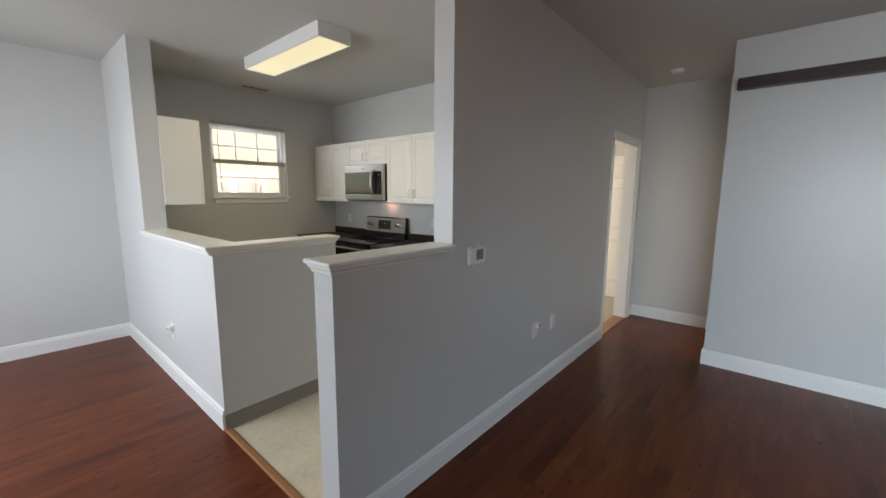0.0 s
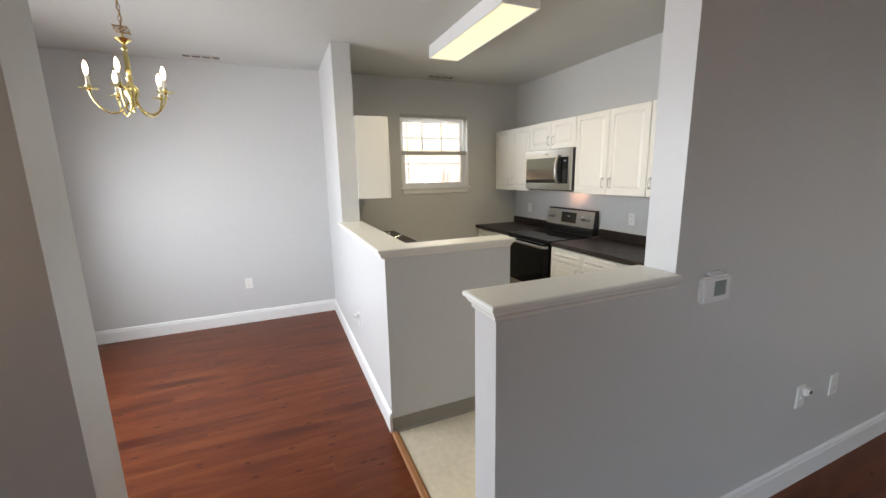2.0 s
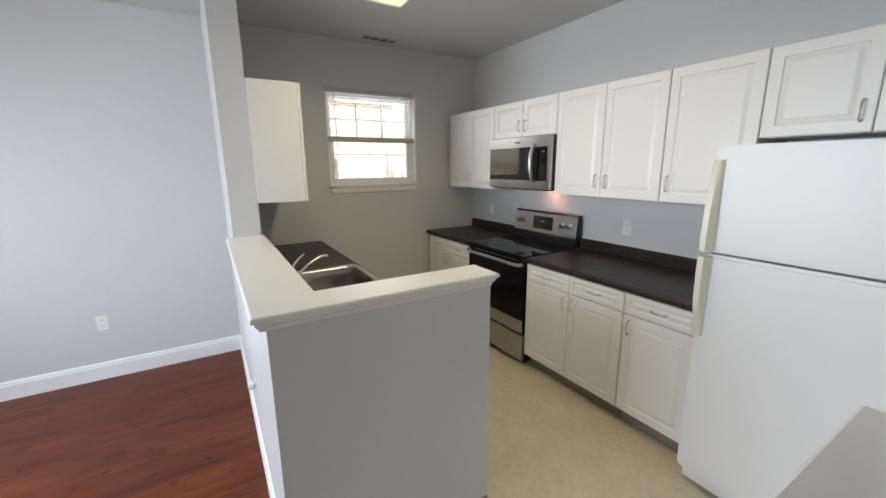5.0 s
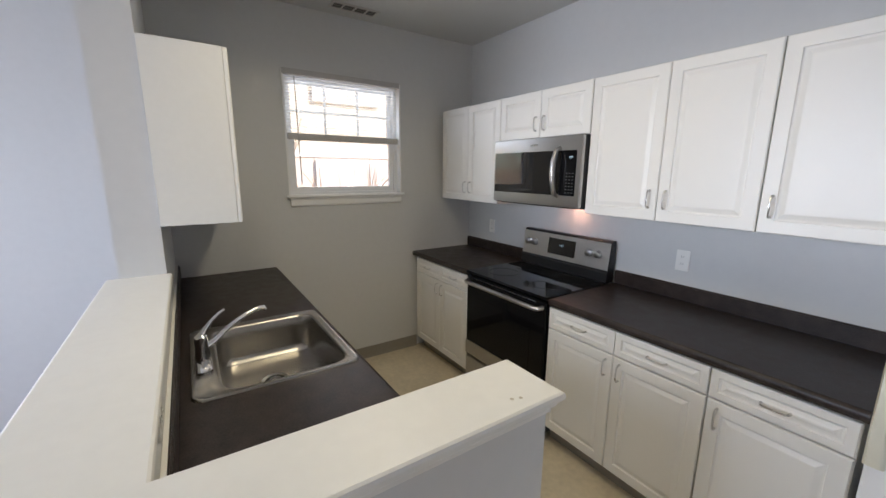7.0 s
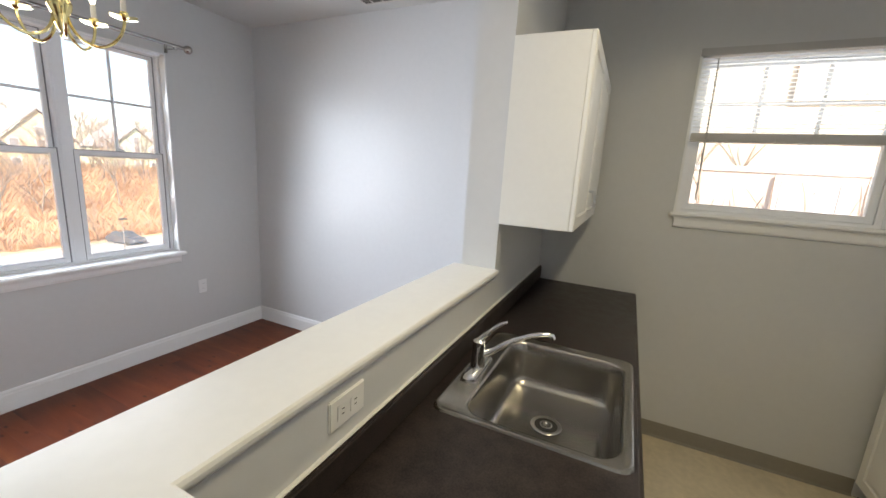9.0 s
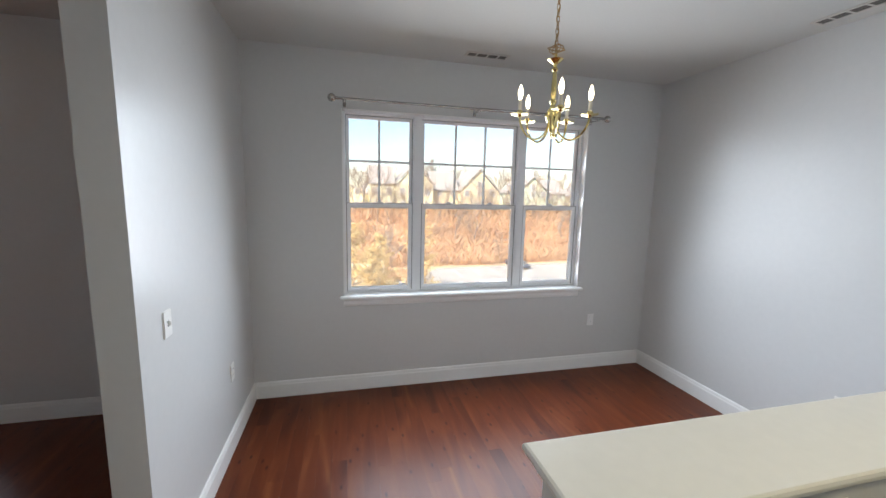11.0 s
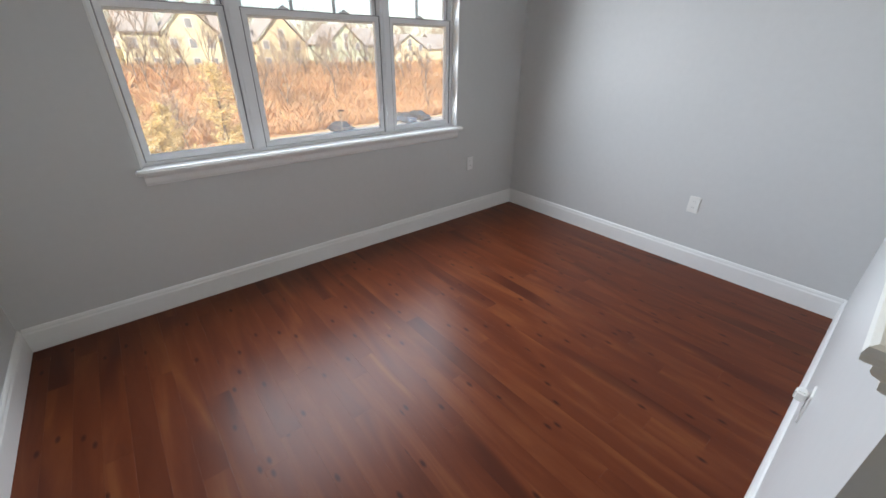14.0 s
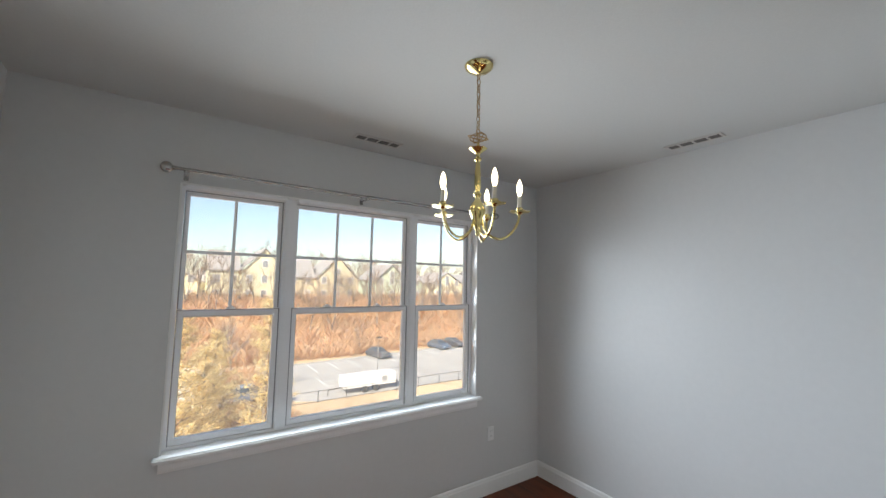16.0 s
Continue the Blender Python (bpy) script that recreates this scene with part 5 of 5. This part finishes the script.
rt = random.Random(11)
for k in range(84):                                  # on the bank and in front of the houses
    y = -60 - 15.5 * rt.random() ** 0.45
    x = -72 + 84 * (k + rt.random()) / 84
    plant_tree(rt.randrange(5), x, y, hill(x, y), rt.uniform(0.5, 1.15), rt.uniform(0, 6.28))
for k in range(60):                                  # behind the houses
    y = -90 - 28 * rt.random()
    x = -112 + 128 * (k + rt.random()) / 60
    plant_tree(rt.randrange(5), x, y, hill(x, y), rt.uniform(1.05, 1.5), rt.uniform(0, 6.28), "tall leafless tree behind the houses")
for x, y, k in ((-25.5, -54.6, 0.55), (-9, -58, 0.6), (-47, -57, 0.55)):
    plant_tree(rt.randrange(5), x, y, hill(x, y), k, rt.uniform(0, 6.28), "small leafless tree beside the car park")
plant_tree(1, -14.2, 3.1, -9, 1.5, 1.0, "leafless tree outside the kitchen window")
plant_tree(3, -14.6, 5.2, -9, 1.35, 2.2, "leafless tree outside the kitchen window")

# brush on the bank: uncountable dry stems in spreading tufts
bm_v, bm_f = [], []
for k in range(8200):
    near = k < 1500
    y = -24 - 27 * rt.random() if near else -53.5 - 27 * rt.random()
    x = rt.uniform(-10.5, 7) if near else rt.uniform(-82, 14)
    if not near and y > kerb_y(x) - 2.2:
        continue
    z, tall = hill(x, y), rt.uniform(0.5, 2.3) * (0.5 if near else 1)
    for j in range(17):
        a, out = rt.uniform(0, 6.28), rt.uniform(0.1, 0.75)
        h, w = tall * rt.uniform(0.5, 1.0), rt.uniform(0.007, 0.021)
        bx_, by_ = x + rt.uniform(-0.3, 0.3), y + rt.uniform(-0.3, 0.3)
        ca, sa = math.cos(a), math.sin(a)
        n0 = len(bm_v)
        bm_v += [(bx_ - w * sa, by_ + w * ca, z - 0.1), (bx_ + w * sa, by_ - w * ca, z - 0.1), (bx_ + ca * out * h * 0.6 + w * sa * 1.6, by_ + sa * out * h * 0.6 - w * ca * 1.6, z + h * 0.65), (bx_ + ca * out * h * 1.2, by_ + sa * out * h * 1.2, z + h)]
        bm_f += [(n0, n0 + 1, n0 + 2), (n0, n0 + 2, n0 + 3)]
me = bpy.data.meshes.new("brush")
me.from_pydata(bm_v, [], bm_f)
me.materials.append(BRUSHM)
tagged(new("brush", me), "dense orange-brown winter brush on the bank", "brush", kind="stuff")


def leafy_tree(x, y, h, rad, seed):
    """A tall airy conifer: rising limbs that carry loose golden-green sprays, with gaps between them."""
    r = random.Random(seed)
    t = thing("cypress_tree", (x, y, -9), "tall airy golden-green conifer beside the building", "tree", "golden conifers")
    limbs = tube(bmesh.new(), [(x, y, -9.2), (x + 0.05, y, -9 + h * 0.5), (x, y + 0.05, -9 + h * 0.96)], [0.16, 0.09, 0.02], 8)
    vs, fs = [], []
    for i in range(120):
        k = 0.08 + 0.90 * (i + r.random()) / 120
        length = (rad * (1 - k) ** 0.75 + 0.18) * r.uniform(0.45, 1.25)
        a, rise = r.uniform(0, 6.283), r.uniform(0.15, 0.85)
        p0, d = Vector((0, 0, h * k)), Vector((math.cos(a), math.sin(a), rise))
        tube(limbs, [p0 + Vector((x, y, -9)), p0 + d * length * 0.6 + Vector((x, y, -9)), p0 + d * length + Vector((x, y, -9.05))], [0.028, 0.016, 0.006], 4, caps=False)
        for j in range(int(40 + 55 * length)):
            u = r.uniform(0.18, 1.08)
            p = p0 + d * length * u + Vector((r.gauss(0, 1), r.gauss(0, 1), r.gauss(0, 0.8))) * (0.07 + 0.10 * length * (1.1 - u))
            up = Vector((r.uniform(-1, 1), r.uniform(-1, 1), r.uniform(-0.4, 1))) * r.uniform(0.05, 0.12)
            sd_ = Vector((r.uniform(-1, 1), r.uniform(-1, 1), r.uniform(-0.4, 0.4))) * 0.055
            n0 = len(vs)
            vs += [p - sd_, p + sd_, p + up + sd_ * 0.3, p + up * 1.4]
            fs += [(n0, n0 + 1, n0 + 2, n0 + 3)]
    part("trunk", limbs, BARK, t)
    me = bpy.data.meshes.new("crown")
    me.from_pydata(vs, [], fs)
    me.materials.append(LEAFY)
    o = new("crown", me)
    o.parent = t


for n_, (x, y, h, rad) in enumerate(((-2.3, -22.0, 8.9, 2.5), (-6.2, -21.5, 9.9, 1.9), (0.6, -26.0, 8.6, 2.4), (-4.6, -31.0, 7.2, 2.2), (-1.0, -34.0, 8.2, 2.4), (-3.6, -25.0, 7.0, 1.8), (3.0, -21.0, 8.6, 2.4))):
    leafy_tree(x, y, h, rad, 3 + n_)
for x, y, k in ((-4.3, -27.0, 0.62), (-8.0, -29.0, 0.55), (-1.5, -30, 0.7), (-9.5, -40.0, 0.6), (-6.0, -43, 0.75), (-8, -52, 0.8), (-3, -54, 0.85), (1, -50, 0.8)):
    plant_tree(rt.randrange(5), x, y, -9, k, rt.uniform(0, 6.28), "leafless tree below the dining window")


# ---- houses beyond the woods ----
SIDING = mat("cream_siding", (0.74, 0.68, 0.46), 0.8, var=0.06, scale=0.5, fine=3)
SIDING2 = mat("tan_siding", (0.64, 0.54, 0.36), 0.8, var=0.06, scale=0.5, fine=3)
SIDING3 = mat("pale_green_siding", (0.55, 0.60, 0.44), 0.8, var=0.06, scale=0.5, fine=3)
ROOFM = mat("grey_brown_shingles", (0.36, 0.33, 0.31), 0.9, var=0.2, scale=0.6, fine=6)
WHITEX = mat("white_exterior_trim", (0.78, 0.77, 0.74), 0.7, var=0.04)
# pane grey lightened to imitate the haze over the neighbouring house
HAZEPANE = mat("haze_lightened_pane", (0.42, 0.41, 0.42), 0.15, var=0.12)
PANEX = mat("dark_house_pane", (0.30, 0.30, 0.31), 0.12, var=0.2)
BRICKM, bn, blk, bp = nodes_of("pale_pink_brick")
bt, btc = bn.new("ShaderNodeTexBrick"), bn.new("ShaderNodeTexCoord")
bmap = bn.new("ShaderNodeMapping")
bmap.inputs["Rotation"].default_value = (radians(90), 0, radians(90))
blk.new(btc.outputs["Object"], bmap.inputs["Vector"])
blk.new(bmap.outputs[0], bt.inputs["Vector"])
bt.inputs["Scale"].default_value, bt.inputs["Brick Width"].default_value, bt.inputs["Row Height"].default_value, bt.inputs["Mortar Size"].default_value = 1.0, 0.21, 0.075, 0.006
bt.inputs["Color1"].default_value, bt.inputs["Color2"].default_value, bt.inputs["Mortar"].default_value = (0.42, 0.29, 0.245, 1), (0.36, 0.24, 0.20, 1), (0.48, 0.42, 0.38, 1)
blk.new(bt.outputs["Color"], bp.inputs["Base Color"])
bp.inputs["Roughness"].default_value = 0.9


def ridge_roof(x0, x1, y0, y1, z, rise, along_x):
    """A gabled roof of two thick slopes over the given plan; its ridge runs along x or y."""
    bm = bmesh.new()
    xm, ym = (x0 + x1) / 2, (y0 + y1) / 2
    if along_x:
        slopes = (((x0, y1, z), (x1, y1, z), (x1, ym, z + rise), (x0, ym, z + rise)), ((x0, ym, z + rise), (x1, ym, z + rise), (x1, y0, z), (x0, y0, z)))
    else:
        slopes = (((x0, y1, z), (xm, y1, z + rise), (xm, y0, z + rise), (x0, y0, z)), ((xm, y1, z + rise), (x1, y1, z), (x1, y0, z), (xm, y0, z + rise)))
    for sl in slopes:
        lo, hi = ([bm.verts.new((px, py, pz + dz)) for px, py, pz in sl] for dz in (0, 0.22))
        for k in range(4):
            bm.faces.new((lo[k], lo[(k + 1) % 4], hi[(k + 1) % 4], hi[k]))
        bm.faces.new(lo[::-1])
        bm.faces.new(hi)
    return bm


def gable_wall(x, w, y, z, rise):
    bm = bmesh.new()
    vs = [bm.verts.new(v) for yy in (y, y - 0.2) for v in ((x - w / 2, yy, z), (x + w / 2, yy, z), (x, yy, z + rise))]
    for f in ((0, 1, 2), (3, 4, 5), (0, 1, 4, 3), (1, 2, 5, 4), (2, 0, 3, 5)):
        bm.faces.new([vs[i] for i in f])
    return bm


def house(x, y, z, w, d, h, rise, siding, label, storeys=2, cols=3, wing=0.0):
    """A house whose gable faces the car park, with a side wing (to +x, or -x if negative) under a roof along x."""
    t = thing("house", (x, y, z), label, "house", "houses on the bank")
    part("wall", B(x - w / 2, x + w / 2, y - d, y, z - 3, z + h), siding, t)
    part("roof", ridge_roof(x - w / 2 - 0.35, x + w / 2 + 0.35, y - d - 0.3, y + 0.35, z + h - 0.2, rise, False), ROOFM, t)
    part("gable", gable_wall(x, w, y + 0.001, z + h - 0.3, rise), siding, t)
    spots = [(x - w / 2 + w * (c + 0.5) / cols, y, z + 0.9 + 2.7 * s) for s in range(storeys) for c in range(cols)] + [(x, y, z + h + 0.5)]
    if wing:
        a, b = sorted((x + math.copysign(w / 2 + 0.002, wing), x + math.copysign(w / 2, wing) + wing))
        part("wing_wall", B(a, b, y - d, y - 1.4, z - 3, z + h), siding, t)
        part("wing_roof", ridge_roof(a, b + 0.3 if wing > 0 else b, y - d - 0.3, y - 1.05, z + h - 0.2, rise * 0.88, True), ROOFM, t)
        spots += [(a + (b - a) * (c + 0.5) / 2, y - 1.4, z + 0.9 + 2.7 * s) for s in range(storeys) for c in range(2)]
    for wx, wy, wz in spots:
        win = part("window", B(wx - 0.55, wx + 0.55, wy + 0.005, wy + 0.09, wz, wz + 1.45), WHITEX, t, "white window frame")
        part("pane", B(wx - 0.44, wx + 0.44, wy + 0.091, wy + 0.11, wz + 0.12, wz + 1.33), PANEX, win)
    return t


house(-15.4, -77, -2.4, 7.6, 10, 5.9, 4.2, SIDING, "cream two-storey house with a steep gable", wing=5.0)
house(-29.3, -77, -2.4, 8.4, 10, 4.9, 4.5, SIDING2, "tan two-storey house with a broad grey roof", wing=5.6)
house(-42.2, -78, -2.4, 7.6, 10, 4.7, 3.6, SIDING3, "pale green gabled house behind bare trees", wing=-5.0)
house(-1.5, -84, -2.6, 8.0, 9, 4.0, 2.6, SIDING, "low cream house behind bare trees", wing=-4.5)
house(-59.0, -80, -2.4, 9.0, 10, 4.2, 2.8, SIDING, "cream house with a wide wing among trees", wing=-9.0)
house(-83.0, -86, -2.2, 9.0, 10, 4.6, 3.2, SIDING2, "tan house behind the woods", wing=6.0)

bh = thing("brick_house", (-16.5, 4, -9), "neighbouring house of pale brick and cream siding with white windows", "house")
part("wall", B(-22, -16.2, -3.5, 14, -9.2, 2.15), BRICKM, bh)
part("upper_wall", B(-22, -16.22, -3.5, 14, 2.1505, 6.4), mat("buff_siding", (0.54, 0.49, 0.40), 0.8, var=0.06, scale=0.5, fine=3), bh, "cream siding above the brick")
part("belt_board", B(-16.199, -16.14, -3.5, 14, 2.10, 2.24), WHITEX, bh)
part("roof", ridge_roof(-22.4, -15.8, -4, 14.5, 6.35, 2.6, False), mat("tan_shingles", (0.52, 0.45, 0.37), 0.9, var=0.2, scale=1.0, fine=8), bh)
for y in (-1.2, 6.45, 11.6):
    for z in (-5.0, -1.8, 0.75, 4.0):
        for e in (-0.63, 0.63):
            w_ = part("window", B(-16.195, -16.08, y + e - 0.62, y + e + 0.62, z, z + 1.25), WHITEX, bh, "white window frame")
            part("pane", B(-16.079, -16.06, y + e - 0.48, y + e + 0.48, z + 0.12, z + 1.13), HAZEPANE, w_, "window pane lightened to imitate haze")


# ---- cars ----
TYRE = mat("tyre_rubber", (0.05, 0.05, 0.05), 0.8)
CARGLASS = mat("car_glass", (0.08, 0.09, 0.10), 0.06, spec=0.7)


def car(x, y, turn, colour, label):
    t = thing("car", (x, y, -8.98), label, "car", "parked cars")
    paint = mat("car_paint", colour, 0.25, 0.2, var=0.03, coat=0.6)

    def section(bm, rows, half):
        loops = [[Vector((px, s * half * w, pz)) for s, (pz, w) in ((-1, lo), (-1, hi), (1, hi), (1, lo))] for px, lo, hi in rows]
        rings = bridge(bm, loops)
        bm.faces.new(rings[0][::-1])
        bmesh.ops.bevel(bm, geom=bm.edges[:], offset=0.05, segments=2, affect="EDGES", clamp_overlap=True)
        return bm

    def put(name, bm, m, parent, label=""):
        o = new(name, finish(bm, name, m))
        o.parent = parent
        return tagged(o, label)
    body = section(bmesh.new(), [(-2.2, (0.32, 0.9), (0.72, 0.85)), (-1.6, (0.22, 1), (0.92, 0.95)), (0.9, (0.22, 1), (0.92, 0.97)), (1.9, (0.22, 1), (0.80, 0.92)), (2.25, (0.32, 0.86), (0.62, 0.8))], 0.88)
    put("body", body, paint, t)
    cabin = section(bmesh.new(), [(-1.75, (0.88, 0.88), (0.95, 0.8)), (-1.05, (0.88, 0.94), (1.38, 0.68)), (0.25, (0.88, 0.94), (1.42, 0.70)), (1.05, (0.88, 0.9), (0.95, 0.85))], 0.86)
    put("cabin", cabin, CARGLASS, t, "dark car windows")
    put("roof", B(-0.95, 0.2, -0.56, 0.56, 1.40, 1.45, 0.02), paint, t)
    for wx in (-1.38, 1.35):
        for s in (-1, 1):
            bm = lathe(bmesh.new(), (0, 0, 0), [(0.20, -0.1), (0.31, -0.1), (0.33, -0.06), (0.33, 0.06), (0.31, 0.1), (0.20, 0.1)], 18)
            bm.transform(Matrix.Translation((wx, s * 0.80, 0.33)) @ Matrix.Rotation(radians(90), 4, "X"))
            put("wheel", bm, TYRE, t)
    for s in (-1, 1):
        put("headlight", B(2.12, 2.2, s * 0.55 - 0.16, s * 0.55 + 0.16, 0.56, 0.68, 0.02), WHITEX, t)
        put("tail_light", B(-2.19, -2.1, s * 0.6 - 0.14, s * 0.6 + 0.14, 0.62, 0.74, 0.02), mat("tail_red", (0.4, 0.02, 0.02), 0.3), t)
    t.rotation_euler = (0, 0, radians(turn))


car(-26.6, -51.0, 100, (0.10, 0.11, 0.13), "dark grey sedan parked in the car park")
car(-38.6, -53.2, 98, (0.12, 0.16, 0.22), "dark blue sedan parked in the car park")
car(-42.0, -53.9, 98, (0.09, 0.09, 0.10), "dark grey sedan parked by the far kerb")
car(-58.0, -54.2, 95, (0.03, 0.12, 0.42), "bright blue car parked at the far end")
car(-7.2, -37.5, 20, (0.30, 0.34, 0.40), "silver-blue car seen between the golden trees")

tr = thing("white_trailer", (-18.4, -35.9, -9), "long white utility trailer with dark markings", "trailer")
part("box", B(-21.2, -15.7, -36.8, -35.2, -8.45, -7.35, 0.06), WHITEX, tr)
part("marking", B(-20.2, -19.6, -35.195, -35.17, -8.1, -7.6), PANEX, tr, "dark rectangular marking")
for x in (-19.0, -17.8):
    bm = lathe(bmesh.new(), (0, 0, 0), [(0.18, -0.1), (0.32, -0.1), (0.34, 0), (0.32, 0.1), (0.18, 0.1)], 16)
    bm.transform(Matrix.Translation((x, -35.3, -8.66)) @ Matrix.Rotation(radians(90), 4, "X"))
    part("wheel", bm, TYRE, tr)
part("drawbar", tube(bmesh.new(), [(-15.7, -36.0, -8.4), (-14.4, -36.0, -8.5), (-14.4, -36.0, -9)], 0.05, 8), BLACKP, tr)

sh = thing("garden_shed", (-3.6, -40.5, -9), "low pale shed roof beyond the golden trees", "shed")
part("wall", B(-5.6, -1.6, -42.4, -38.6, -9.1, -7.0), WHITEX, sh)
part("roof", ridge_roof(-5.8, -1.4, -42.6, -38.4, -7.02, 0.9, True), WHITEX, sh)

fn = thing("fence", (-20, -34.4, -9), "thin dark metal rail fence along the car park", "fence")
for i in range(18):
    part("post", tube(bmesh.new(), [(-52 + 2.6 * i, -34.4, -9.2), (-52 + 2.6 * i, -34.4, -7.95)], 0.03, 6), BLACKP, fn)
for z in (-8.0, -8.9):
    part("rail", tube(bmesh.new(), [(-52.2, -34.4, z), (-7.6, -34.4, z)], 0.022, 6), BLACKP, fn)
lp = thing("lamp_post", (-21.5, -40.3, -9), "slim grey car-park lamp post", "street lamp")
part("pole", tube(bmesh.new(), [(-21.5, -40.3, -9.1), (-21.5, -40.3, -4.6)], [0.06, 0.045], 8), NICKEL, lp)
part("head", B(-21.8, -21.2, -40.4, -39.9, -4.6, -4.47, 0.03), BLACKP, lp)

# ---- laminate planks ----
PW = 0.091
plank_meshes = {}


def plank_mesh(w, length):
    key = (round(w, 3), round(length, 2))
    if key not in plank_meshes:
        bm = bmesh.new()
        c, g = 0.00025, 0.00006
        vs = [bm.verts.new(v) for v in ((g, g, -0.011), (w - g, g, -0.011), (w - g, length - g, -0.011), (g, length - g, -0.011), (g, g, -0.00012), (w - g, g, -0.00012), (w - g, length - g, -0.00012), (g, length - g, -0.00012),
                                        (g + c, g + c, 0), (w - g - c, g + c, 0), (w - g - c, length - g - c, 0), (g + c, length - g - c, 0))]
        for f in ((0, 3, 2, 1), (0, 1, 5, 4), (1, 2, 6, 5), (2, 3, 7, 6), (3, 0, 4, 7), (4, 5, 9, 8), (5, 6, 10, 9), (6, 7, 11, 10), (7, 4, 8, 11), (8, 9, 10, 11)):
            bm.faces.new([vs[i] for i in f])
        plank_meshes[key] = finish(bm, "plank", FLOORW)
    return plank_meshes[key]


rng = random.Random(5)
far = bmesh.new()


def lay(x0, x1, y0, y1, single=True):
    """Planks along y with staggered ends; single: each is an object of its own, otherwise they join the far rest."""
    x = x0
    while x < x1 - 0.01:
        w = min(PW, x1 - x)
        y = y0 - round(rng.random() * 11) * 0.1
        while y < y1 - 0.005:
            a, b = max(y, y0), min(y + 1.2, y1)
            if b - a > 0.02 and single:
                ob = new("plank", plank_mesh(w, b - a))
                ob.location = (x, a, 0)
                ob.parent = subfloor
            elif b - a > 0.02:
                box(far, x + 0.0004, x + w - 0.0004, a + 0.0004, b - 0.0004, -0.011, 0)
            y += 1.2
        x += PW


lay(XW, XI, YS, YB0)
lay(XI, XO, YSW, YA)
lay(XO, 1.1, 0.9, YCL)
lay(XO, -0.125, YCL, YH)
lay(XO, XE, YS, 0.9, False)
lay(1.1, XE, 0.9, YCL, False)
rest = part("plank_field", far, FLOORW, subfloor)
tagged(rest, kind="stuff")
